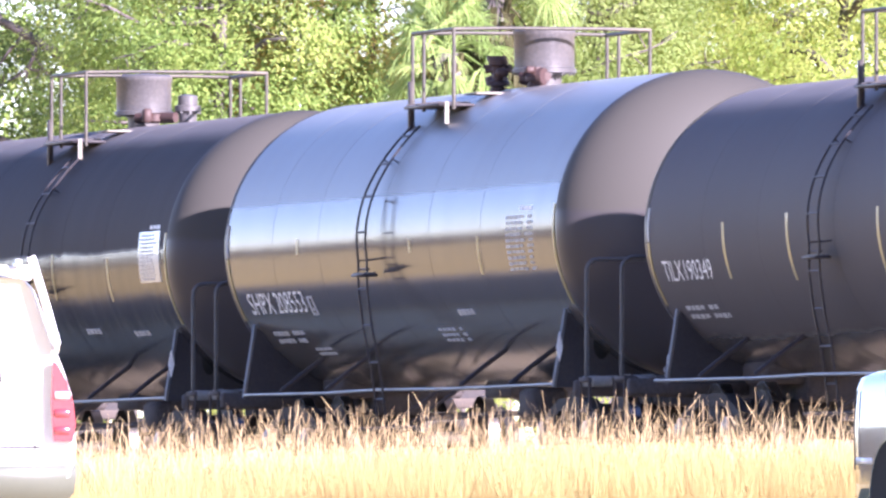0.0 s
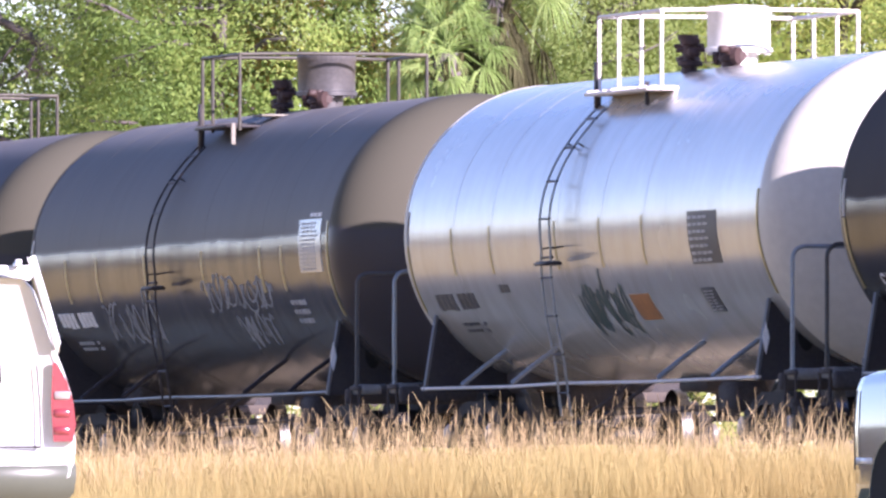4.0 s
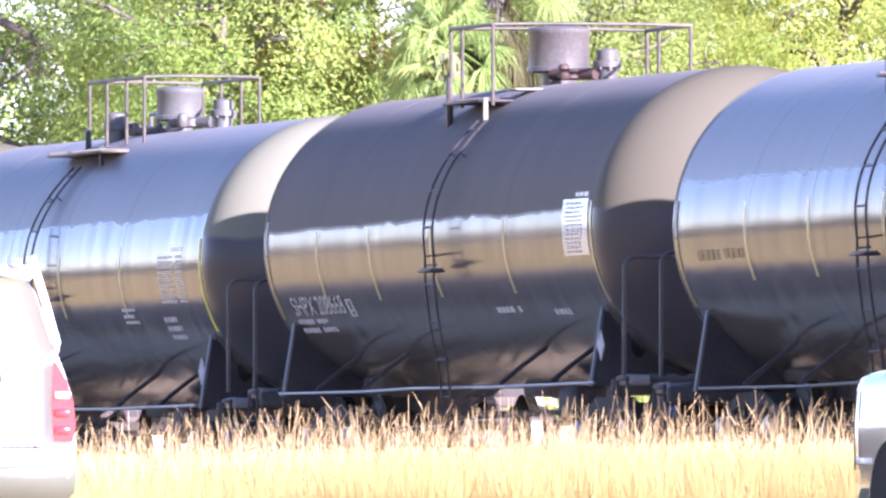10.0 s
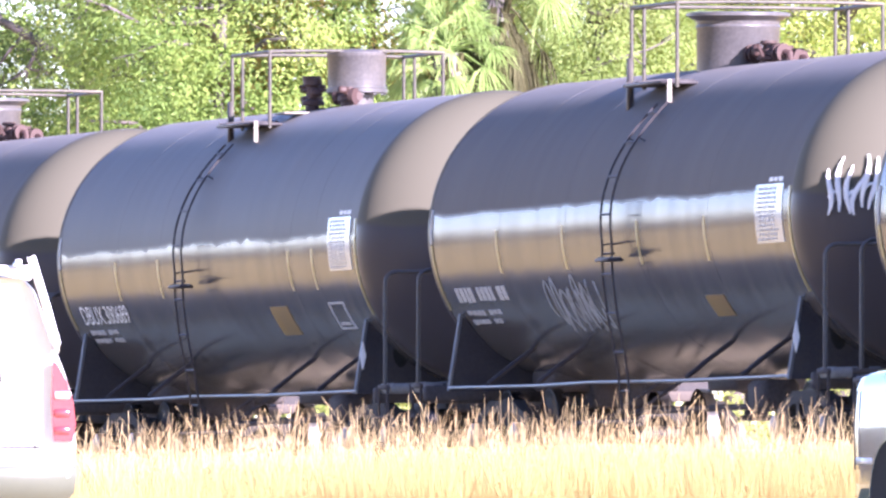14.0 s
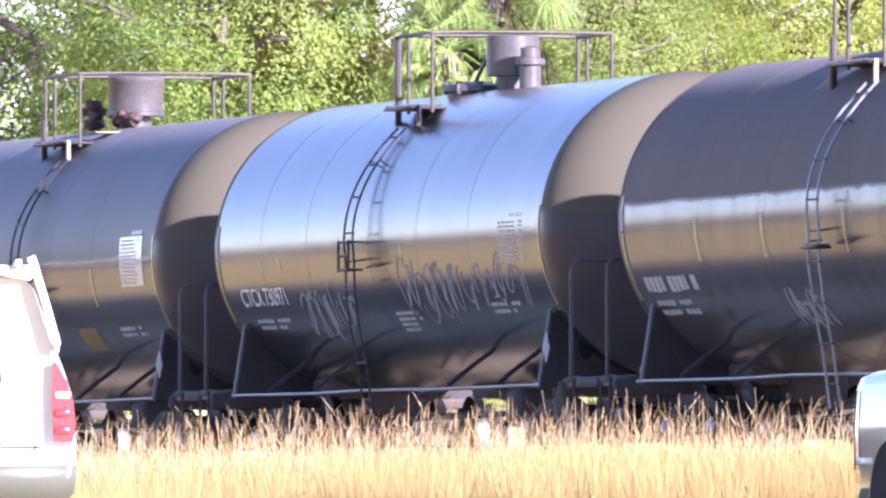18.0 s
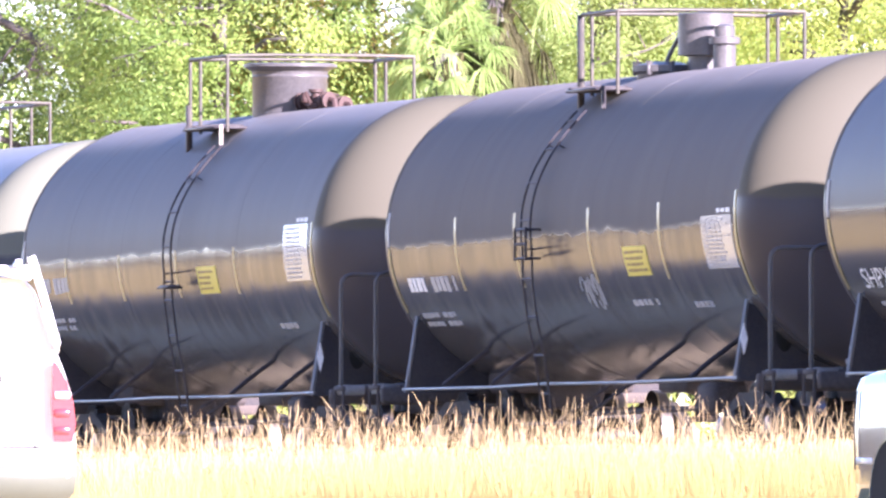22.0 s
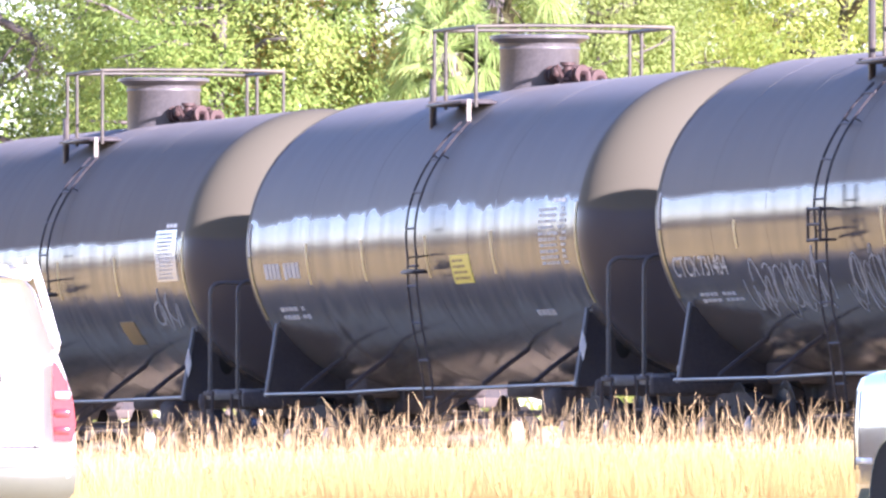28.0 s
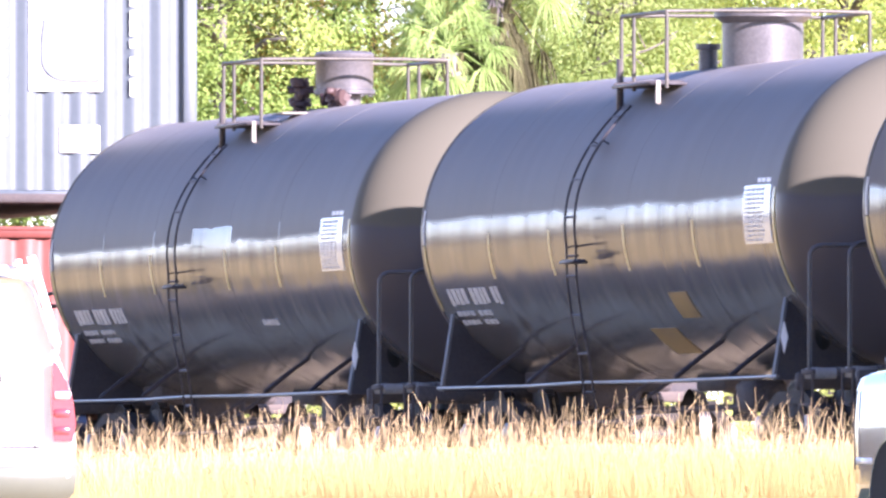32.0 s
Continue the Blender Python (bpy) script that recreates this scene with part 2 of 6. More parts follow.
for _m in (M_FRAME, M_STEEL):
    _m.node_tree.nodes["Principled BSDF"].inputs["Specular IOR Level"].default_value = 0.18
M_BARK = surface("grey_bark", (0.125, 0.107, 0.105), 0.9, 0, 0.4, 6, 0.8)
M_BLADE = leaf_material("dry_grass_blade", [(0.0, (0.29, 0.205, 0.092)), (0.35, (0.39, 0.30, 0.126)), (0.7, (0.46, 0.375, 0.172)), (1.0, (0.355, 0.305, 0.108))], 0.3, 0.6, 0.6)
M_LEAF_GREEN = leaf_material("green_leaf", [(0.0, (0.10, 0.17, 0.06)), (0.4, (0.215, 0.325, 0.09)), (0.75, (0.35, 0.44, 0.125)), (1.0, (0.53, 0.51, 0.20))], 0.5, 0.45, 0.5)
M_LEAF_DARK = leaf_material("shaded_green_leaf", [(0.0, (0.085, 0.135, 0.05)), (0.4, (0.165, 0.235, 0.075)), (0.75, (0.27, 0.33, 0.11)), (1.0, (0.42, 0.42, 0.19))], 0.45, 0.5, 0.7)
M_LEAF_LIME = leaf_material("yellow_green_leaf", [(0.0, (0.25, 0.34, 0.09)), (0.4, (0.38, 0.48, 0.125)), (0.75, (0.48, 0.53, 0.17)), (1.0, (0.57, 0.49, 0.20))], 0.62, 0.5, 0.5)
M_LEAF_PALE = leaf_material("pale_green_leaf", [(0.0, (0.20, 0.27, 0.09)), (0.4, (0.31, 0.40, 0.14)), (0.75, (0.41, 0.48, 0.19)), (1.0, (0.52, 0.51, 0.24))], 0.6, 0.5, 0.5)
M_LEAF_RUST = leaf_material("turning_leaf", [(0.0, (0.24, 0.31, 0.085)), (0.4, (0.40, 0.40, 0.115)), (0.75, (0.62, 0.43, 0.155)), (1.0, (0.68, 0.35, 0.16))], 0.5, 0.5, 0.5)
M_LEAF_FAR = leaf_material("distant_woodland", [(0.0, (0.035, 0.06, 0.02)), (0.5, (0.075, 0.10, 0.03)), (1.0, (0.14, 0.13, 0.05))], 0.3, 0.6, 0.06)
M_PALM = leaf_material("palm_frond", [(0.0, (0.10, 0.165, 0.055)), (0.5, (0.27, 0.385, 0.12)), (1.0, (0.55, 0.66, 0.27))], 0.35, 0.35, 0.8)
M_PALM_DEAD = leaf_material("dry_palm_frond", [(0.0, (0.045, 0.042, 0.026)), (0.5, (0.095, 0.09, 0.045)), (1.0, (0.19, 0.185, 0.09))], 0.25, 0.6, 0.8)
M_VAN = surface("white_van_paint", (0.80, 0.80, 0.80), 0.25, 0, 0.04, 3, 0.0, None, 0.6)
M_SILVER = surface("silver_blue_car_paint", (0.095, 0.135, 0.165), 0.10, 0.35, 0.06, 3, 0.0, None, 1.0)
M_RUBBER_AND_HOLES = surface("black_rubber_and_hole_shade", (0.004, 0.004, 0.004), 0.9, 0, 0.3, 10, 0.2)
M_TRIM = surface("dark_plastic_trim", (0.03, 0.03, 0.033), 0.5, 0, 0.2, 8, 0.1)
M_CHROME = surface("chrome", (0.65, 0.66, 0.68), 0.12, 1.0, 0.05, 8, 0.0)
M_VALANCE = surface("grey_silver_valance", (0.090, 0.100, 0.082), 0.35, 0.0, 0.08, 4, 0.0)
M_LAMP_RED = surface("faded_red_tail_lamp", (0.27, 0.045, 0.058), 0.16, 0, 0.15, 8, 0.0, None, 1.0)
M_LAMP_CLEAR = surface("clear_lamp_lens", (0.36, 0.30, 0.30), 0.12, 0, 0.1, 8, 0.0, None, 1.0)
M_GLASS = surface("tinted_window_glass", (0.03, 0.035, 0.035), 0.04, 0, 0.1, 4, 0.0, None, 1.0)
M_BOX_BLUE = surface("slate_blue_container_paint", (0.070, 0.088, 0.104), 0.5, 0, 0.15, 2, 0.1)
M_BOX_RED = surface("oxide_red_container_paint", (0.19, 0.055, 0.045), 0.5, 0, 0.2, 2, 0.1)
M_WELL = surface("oxide_well_car_steel", (0.10, 0.05, 0.04), 0.6, 0, 0.3, 4, 0.2)


# ---- mesh helpers ----
def mesh_from(name, verts, faces, mats, smooth_shade=False, index=None):
    me = bpy.data.meshes.new(name)
    me.from_pydata([tuple(v) for v in verts], [], faces)
    for m in (mats if isinstance(mats, (list, tuple)) else [mats]):
        me.materials.append(m)
    if index:
        me.polygons.foreach_set("material_index", index)
    me.polygons.foreach_set("use_smooth", [True] * len(me.polygons))
    if not smooth_shade:   # rounded faces blend, true corners stay crisp
        me.set_sharp_from_angle(angle=radians(48))
    me.update()
    return me


class Shape:
    """Vertices and faces gathered for one mesh."""

    def __init__(self):
        self.v, self.f = [], []

    def add(self, verts, faces):
        k = len(self.v)
        self.v += [tuple(p) for p in verts]
        self.f += [tuple(i + k for i in q) for q in faces]
        return self

    def box(self, cx, cy, cz, sx, sy, sz, m=None, bevel=0.0):
        x, y, z = sx / 2, sy / 2, sz / 2
        if bevel <= 0:
            p = [(a * x, b * y, c * z) for a in (-1, 1) for b in (-1, 1) for c in (-1, 1)]
            q = [(0, 1, 3, 2), (4, 6, 7, 5), (0, 4, 5, 1), (2, 3, 7, 6), (0, 2, 6, 4), (1, 5, 7, 3)]
        else:
            e = min(bevel, x * 0.9, y * 0.9, z * 0.9)
            p, q = [], []
            ring = [(-x + e, -y), (x - e, -y), (x, -y + e), (x, y - e), (x - e, y), (-x + e, y), (-x, y - e), (-x, -y + e)]
            inner = [(a * (x - e) / x if abs(a) == x else a, b * (y - e) / y if abs(b) == y else b) for a, b in ring]
            for r, h in ((inner, -z), (ring, -z + e), (ring, z - e), (inner, z)):
                p += [(a, b, h) for a, b in r]
            for k in range(3):
                q += [(k * 8 + i, k * 8 + (i + 1) % 8, k * 8 + 8 + (i + 1) % 8, k * 8 + 8 + i) for i in range(8)]
            q += [tuple(range(7, -1, -1)), tuple(range(24, 32))]
        m = m or Matrix()
        off = Vector((cx, cy, cz))
        return self.add([(m @ Vector(a)) + off for a in p], q)

    def tube(self, path, r, n=8, cap=True):
        path = [Vector(p) for p in path]
        rings = []
        up = None
        for i, p in enumerate(path):
            d = (path[min(i + 1, len(path) - 1)] - path[max(i - 1, 0)]).normalized()
            if up is None:
                up = Vector((0, 0, 1)) if abs(d.z) < 0.9 else Vector((1, 0, 0))
            a = d.cross(up).normalized()
            up = a.cross(d).normalized()
            rr = r[i] if isinstance(r, (list, tuple)) else r
            rings.append([p + rr * (math.cos(t) * a + math.sin(t) * up) for t in (2 * math.pi * k / n for k in range(n))])
        q = [(i * n + k, i * n + (k + 1) % n, (i + 1) * n + (k + 1) % n, (i + 1) * n + k) for i in range(len(path) - 1) for k in range(n)]
        if cap:
            q += [tuple(range(n - 1, -1, -1)), tuple(range((len(path) - 1) * n, len(path) * n))]
        return self.add([p for g in rings for p in g], q)

    def lathe(self, profile, n=24, m=None, cap=True):
        """profile: (radius, height) rows, turned about z, laid by m."""
        m = m or Matrix()
        v = [m @ Vector((r * math.cos(t), r * math.sin(t), h)) for r, h in profile for t in (2 * math.pi * k / n for k in range(n))]
        q = [(i * n + k, i * n + (k + 1) % n, (i + 1) * n + (k + 1) % n, (i + 1) * n + k) for i in range(len(profile) - 1) for k in range(n)]
        if cap:
            q += [tuple(range(n - 1, -1, -1)), tuple(range((len(profile) - 1) * n, len(profile) * n))]
        return self.add(v, q)

    def plate(self, outline, thick, m=None):
        """A flat outline in xy given thickness along z."""
        m = m or Matrix()
        k = len(outline)
        v = [m @ Vector((a, b, h)) for h in (0, thick) for a, b in outline]
        q = [tuple(range(k - 1, -1, -1)), tuple(range(k, 2 * k))] + [(i, (i + 1) % k, k + (i + 1) % k, k + i) for i in range(k)]
        return self.add(v, q)

    def made(self, name, mat, smooth_shade=False):
        return mesh_from(name, self.v, self.f, mat, smooth_shade)


CACHE = {}


def shared(key, build):
    if key not in CACHE:
        CACHE[key] = build()
    return CACHE[key]


def part(name, mesh, parent, label="", at=None):
    ob = new(name, mesh)
    ob.parent = parent
    if at is not None:
        ob.matrix_basis = at if isinstance(at, Matrix) else Matrix.Translation(at)
    if label:
        ob["label"] = label
    return ob


def thing(name, label, category, group="", kind="", at=None):
    ob = new(name)
    tagged(ob, label, category, group, kind)
    if at is not None:
        ob.matrix_basis = at
    return ob


# ---- ground, track ----
def build_ground():
    def steps(near, far, n_near, n_far):
        a = np.linspace(-near, near, n_near)
        g = near * (far / near) ** np.linspace(0, 1, n_far)[1:]
        return np.concatenate([-g[::-1], a, g])
    us = steps(260, 4000, 105, 14)   # along the track
    ws = np.concatenate([-np.geomspace(4000, 60, 12), np.linspace(-56, 40, 97), np.geomspace(50, 4000, 12)])
    v, f = [], []
    for s in us:
        for w in ws:
            p = on_track(s - 150, 0, w)
            v.append((p.x, p.y, ground_height(p.x, p.y) if -60 < w < 60 else (0 if w < 0 else 1.6)))
    k = len(ws)
    f = [(i * k + j, i * k + j + 1, (i + 1) * k + j + 1, (i + 1) * k + j) for i in range(len(us) - 1) for j in range(k - 1)]
    ob = new("ground", mesh_from("ground", v, f, M_GROUND, True))
    tagged(ob, "dry golden field rising gently to a railway bank", "ground", kind="structure")


build_ground()

TRACK = Matrix.Translation(on_track(0, 0)) @ pose(0, 0, 0, 0, 0, HEADING)  # local x along, y beyond


def shadow_strip():
    """Unseen strip added beside the ballast, near side, toned like the train's shadow."""
    v, f = [], []
    for s in np.arange(-640, 120, 2.0):
        for w, up in ((-6.2, -0.1), (-6.0, 0.06), (-4.5, 0.08), (-3.2, 0.06), (-3.0, -0.1)):
            p = on_track(s, 0, w)
            v.append((p.x, p.y, ground_height(p.x, p.y) + up))
    k = 5
    f = [(i * k + j, i * k + j + 1, (i + 1) * k + j + 1, (i + 1) * k + j) for i in range(len(v) // k - 1) for j in range(k - 1)]
    ob = new("shadow_strip", mesh_from("shadow_strip", v, f, M_SHADOW_STRIP, True))
    tagged(ob, "unseen darker strip added for the train's shadow", "path", kind="structure")


def build_track():
    a, b = -700, 260
    prof = [(-3.1, 1.5), (-1.7, 1.88), (1.7, 1.88), (3.1, 1.5)]
    v = [(x, y, z) for x in np.linspace(a, b, 60) for y, z in prof]
    f = [(i * 4 + j, i * 4 + j + 1, i * 4 + 5 + j, i * 4 + 4 + j) for i in range(59) for j in range(3)]
    bed = new("ballast_bed", mesh_from("ballast_bed", v, f, M_BALLAST, True))
    tagged(bed, "grey ballast bed of a single railway track", "track bed", kind="structure")
    bed.matrix_basis = TRACK
    track = thing("railway_track", "worn steel rails on weathered timber ties", "track", kind="structure", at=TRACK)
    for side in (-0.753, 0.753):
        o = [(-0.07, 0), (0.07, 0), (0.07, 0.02), (0.01, 0.04), (0.01, 0.125), (0.037, 0.135), (0.037, 0.17), (-0.037, 0.17), (-0.037, 0.135), (-0.01, 0.125), (-0.01, 0.04), (-0.07, 0.02)]
        m = Matrix(((0, 0, 1, a), (1, 0, 0, side), (0, 1, 0, RAIL_TOP - 0.17), (0, 0, 0, 1)))
        part("rail", Shape().plate(o, b - a, m).made("rail", M_RAIL), track)
    tie = Shape().box(0, 0, 0, 0.23, 2.6, 0.12, bevel=0.012)
    me = tie.made("tie", M_TIE)
    for k in range(300):
        part("tie", me, track, at=Vector((-330 + k * 0.6, 0, RAIL_TOP - 0.232)))
    rest = Shape()
    for k in range(1100):
        x = -690 + k * 0.6
        if not -330.3 < x < -150.3:
            rest.box(x, 0, RAIL_TOP - 0.232, 0.23, 2.6, 0.12)
    ob = part("far_ties", rest.made("far_ties", M_TIE), track)
    tagged(ob, kind="stuff")


# ---- tank cars ----
RADIUS, AXIS, HALF = 1.51, 2.46, 7.2   # shell radius, its centre above the rail, half its straight length


def around(x, deg, out=0.0):
    """A place on the shell: deg up from the middle of the near side."""
    a = radians(deg)
    return Vector((x, -(RADIUS + out) * math.cos(a), AXIS + (RADIUS + out) * math.sin(a)))


def curved_plate(x0, x1, d0, d1, out=0.006, rows=6):
    """A thin sheet laid on the shell."""
    sh = Shape()
    v = []
    for o in (out, -0.004):
        for k in range(rows + 1):
            d = d0 + (d1 - d0) * k / rows
            v += [around(x0, d, o), around(x1, d, o)]
    m = 2 * rows + 2
    f = [(2 * k, 2 * k + 1, 2 * k + 3, 2 * k + 2) for k in range(rows)]
    f += [(m + 2 * k + 2, m + 2 * k + 3, m + 2 * k + 1, m + 2 * k) for k in range(rows)]
    f += [(2 * k + 2, m + 2 * k + 2, m + 2 * k, 2 * k) for k in range(rows)]
    f += [(2 * k + 1, m + 2 * k + 1, m + 2 * k + 3, 2 * k + 3) for k in range(rows)]
    f += [(1, 0, m, m + 1), (2 * rows, 2 * rows + 1, m + 2 * rows + 1, m + 2 * rows)]
    return sh.add(v, f)


def head_profile():
    rows = [(RADIUS, 0.0), (RADIUS + 0.006, 0.03), (RADIUS + 0.004, 0.08)]
    rows += [(RADIUS * math.cos(t) ** 0.72, 0.08 + 0.60 * math.sin(t)) for t in np.linspace(0.08, 1.50, 14)]
    return rows


def shell_mesh(half):
    m = Matrix.Translation((0, 0, AXIS)) @ Matrix(((0, 0, 1, 0), (1, 0, 0, 0), (0, 1, 0, 0), (0, 0, 0, 1)))
    return Shape().lathe([(RADIUS, x) for x in np.linspace(-half, half, 9)], 112, m, cap=False)


def seam_mesh():
    """A lapped jacket joint round the shell."""
    m = Matrix.Translation((0, 0, AXIS)) @ Matrix(((0, 0, 1, 0), (1, 0, 0, 0), (0, 1, 0, 0), (0, 0, 0, 1)))
    return Shape().lathe([(RADIUS - 0.002, -0.014), (RADIUS + 0.0015, -0.011), (RADIUS + 0.0015, 0.011), (RADIUS - 0.002, 0.014)], 112, m, cap=False)


def head_mesh(front):
    m = Matrix.Translation((HALF if front else -HALF, 0, AXIS)) @ Matrix(((0, 0, 1 if front else -1, 0), (1, 0, 0, 0), (0, 1, 0, 0), (0, 0, 0, 1)))
    return Shape().lathe(head_profile(), 112, m, cap=True)


def text_mesh(words, height, mat):
    """Flat lettering: x along the words, y up, its lower left at the origin."""
    cu = bpy.data.curves.new("lettering", "FONT")
    cu.body, cu.size, cu.resolution_u = words, height * 1.38, 3
    ob = new("lettering", cu)
    me = bpy.data.meshes.new_from_object(ob)
    bpy.data.objects.remove(ob)
    bm = bmesh.new()
    bm.from_mesh(me)
    bmesh.ops.subdivide_edges(bm, edges=[e for e in bm.edges if e.calc_length() > 0.16], cuts=1)
    bmesh.ops.triangulate(bm, faces=bm.faces)
    me2 = bpy.data.meshes.new("lettering")
    bm.to_mesh(me2)
    bm.free()
    me2.materials.clear()
    me2.materials.append(mat)
    return me2


def wrap_lettering(words, x0, x1, d_top, d_bottom, mat):
    """Lettering stencilled on the shell between x0 and x1."""
    h = RADIUS * radians(d_top - d_bottom)
    me = text_mesh(words, h, mat)
    xs = [v.co.x for v in me.vertices]
    ys = [v.co.y for v in me.vertices]
    lo, hi, bot, top = min(xs), max(xs), min(ys), max(ys)
    for v in me.vertices:
        d = d_bottom + (v.co.y - bot) / (top - bot) * (d_top - d_bottom)
        v.co = around(x0 + (v.co.x - lo) / (hi - lo) * (x1 - x0), d, 0.009)
    me.update()
    return me


def bars_mesh(x0, x1, d0, d1, lines, seed, mat, gap=0.45, ragged=True, out=0.005):
    """Rows of unreadable stencilled writing as broken bars."""
    rnd = random.Random(seed)
    sh = Shape()
    step = (d1 - d0) / lines
    if lines == 1:
        gap = min(gap, 0.12)
    for k in range(lines):
        d = d0 + step * k
        x = x0
        end = x1 - (rnd.random() * 0.25 * (x1 - x0) if ragged else 0)
        count = 0
        while x < end - 0.05:
            w = min(rnd.uniform(0.10, 0.17), end - x)
            count += 1
            c = curved_plate(x, x + w, d + rnd.uniform(0, 0.12) * step, d + step * (1 - gap), out, 2)
            sh.add(c.v, c.f)
            x += w + (0.05 if count % 4 else 0.2)
    return sh.made("lettering", mat)


def scrawl_mesh(x0, x1, d0, d1, seed, mat, strokes=7, width=0.013):
    """Loops and slashes of chalk or spray on the shell."""
    strokes *= 2
    rnd = random.Random(seed)
    sh = Shape()
    for k in range(strokes):
        cx = x0 + (x1 - x0) * (k + 0.5) / strokes
        w = (x1 - x0) / strokes * rnd.uniform(0.6, 2.0)
        a0, turn = rnd.uniform(0, 6), rnd.uniform(2.0, 6.2)
        rx, ry = w * 0.7, (d1 - d0) * rnd.uniform(0.25, 0.5)
        cy = (d0 + d1) / 2 + rnd.uniform(-0.15, 0.15) * (d1 - d0)
        lean = rnd.uniform(-0.3, 0.5)
        pts = []
        for j in range(15):
            t = a0 + turn * j / 14
            yy = math.sin(t * (1.0 + 0.4 * (k % 2)))
            pts.append((cx + rx * (math.cos(t) + lean * yy), cy + ry * yy))
        for j in range(14):
            (xa, da), (xb, db) = pts[j], pts[j + 1]
            ux, uy = xb - xa, RADIUS * radians(db - da)
            n = math.hypot(ux, uy) or 1
            ox, od = -uy / n * width * 2.2, math.degrees(ux / n * width / RADIUS)
            sh.add([around(xa - ox, da - od, 0.004), around(xb - ox, db - od, 0.004), around(xb + ox, db + od, 0.004), around(xa + ox, da + od, 0.004)], [(0, 1, 2, 3)])
    return sh.made("chalk_scrawl", mat)


def add_trucks(car, dx):
    """Two three-piece trucks, each with its wheelsets."""
    for x in (-6.05 - dx, 6.05 + dx):
        def bolster():
            return Shape().box(0, 0, 0.62, 0.42, 2.1, 0.26, bevel=0.04).lathe([(0.3, 0.74), (0.3, 0.86)], 16).made("truck_bolster", M_TRUCK)
        truck = part("truck", shared("bolster", bolster), car, "grimy cast steel freight truck", Vector((x, 0, 0)))
        for side in (-1, 1):
            def frame_mesh():
                m = Matrix(((1, 0, 0, 0), (0, 0, 1, -0.07), (0, 1, 0, 0), (0, 0, 0, 1)))
                s = Shape().plate([(-0.48, 0.68), (0.48, 0.68), (0.48, 0.80), (-0.48, 0.80)], 0.14, m)
                s.plate([(-0.46, 0.24), (0.46, 0.24), (0.46, 0.33), (-0.46, 0.33)], 0.14, m)
                for e in (-1, 1):
                    s.plate([(e * a, b) for a, b in ((0.48, 0.68), (1.10, 0.52), (1.12, 0.62), (0.48, 0.80))][::e], 0.14, m)
                    s.plate([(e * a, b) for a, b in ((0.46, 0.24), (0.72, 0.40), (0.66, 0.47), (0.44, 0.33))][::e], 0.14, m)
                    s.plate([(e * a, b) for a, b in ((0.66, 0.40), (0.78, 0.40), (0.78, 0.62), (0.66, 0.64))][::e], 0.14, m)
                    s.plate([(e * a, b) for a, b in ((0.26, 0.33), (0.36, 0.33), (0.36, 0.69), (0.26, 0.69))][::e], 0.14, m)
                    s.plate([(e * a, b) for a, b in ((1.02, 0.34), (1.12, 0.34), (1.13, 0.56), (1.02, 0.56))][::e], 0.14, m)
                return s.made("side_frame", M_TRUCK)
            part("side_frame", shared("side_frame", frame_mesh), truck, at=Vector((0, side * 1.0, 0)))

            def springs():
                s = Shape()
                for dx in (-0.16, 0.0, 0.16):
                    s.tube([(dx + 0.055 * math.cos(t), 0.055 * math.sin(t), 0.32 + 0.24 * t / 25) for t in np.linspace(0, 25, 50)], 0.014, 5)
                return s.made("spring_nest", M_TRUCK)
            part("spring_nest", shared("springs", springs), truck, at=Vector((0, side * 1.09, 0)))
            for ax in (-0.89, 0.89):
                def cap():
                    return Shape().lathe([(0.10, 0), (0.12, 0.02), (0.12, 0.12), (0.07, 0.15)], 14, pose(0, 0, 0, 90, 0, 0)).made("bearing_cap", M_BEARING)
                part("bearing_cap", shared("cap", cap), truck, at=Vector((ax, side * 1.03, 0.46)) if side < 0 else pose(ax, 1.03, 0.46, 0, 0, 180))
        for ax in (-0.89, 0.89):
            def wheelset():
                s = Shape()
                m = pose(0, 0, 0, 90, 0, 0)
                s.lathe([(0.085, -1.02), (0.085, 1.02)], 12, m)
                for side in (-1, 1):
                    y = 0.753 * side
                    s.lathe([(0.13, y - 0.09), (0.14, y - 0.06), (0.36, y - 0.03), (0.38, y - 0.065), (0.44, y - 0.065)], 28, m)
                    s.lathe([(0.44, y + 0.05), (0.38, y + 0.05), (0.36, y + 0.02), (0.14, y + 0.06), (0.13, y + 0.09)], 28, m)
                    for k in range(3):
                        t = k * 2.1
                        s.box(0.25 * math.cos(t), y, 0.25 * math.sin(t), 0.05, 0.075, 0.05)
                for side in (-1, 1):
                    y = 0.753 * side
                    s.lathe([(0.44, y - 0.065), (0.457, y - 0.062)], 40, m, cap=False).lathe([(0.455, y + 0.047), (0.44, y + 0.05)], 40, m, cap=False)
                plain = len(s.f)
                for side in (-1, 1):
                    y = 0.753 * side
                    s.lathe([(0.457, y - 0.062), (0.455, y + 0.047)], 40, m, cap=False)
                return mesh_from("wheelset", s.v, s.f, [M_WHEEL, M_TREAD], False, [0] * plain + [1] * (len(s.f) - plain))
            ws = part("wheelset", shared("wheelset", wheelset), truck, at=Vector((ax, 0, 0.457)))
            WHEELSETS.append((ws, ax))


WHEELSETS = []
TRAIN = []  # (thing, place along the track at 0 s)


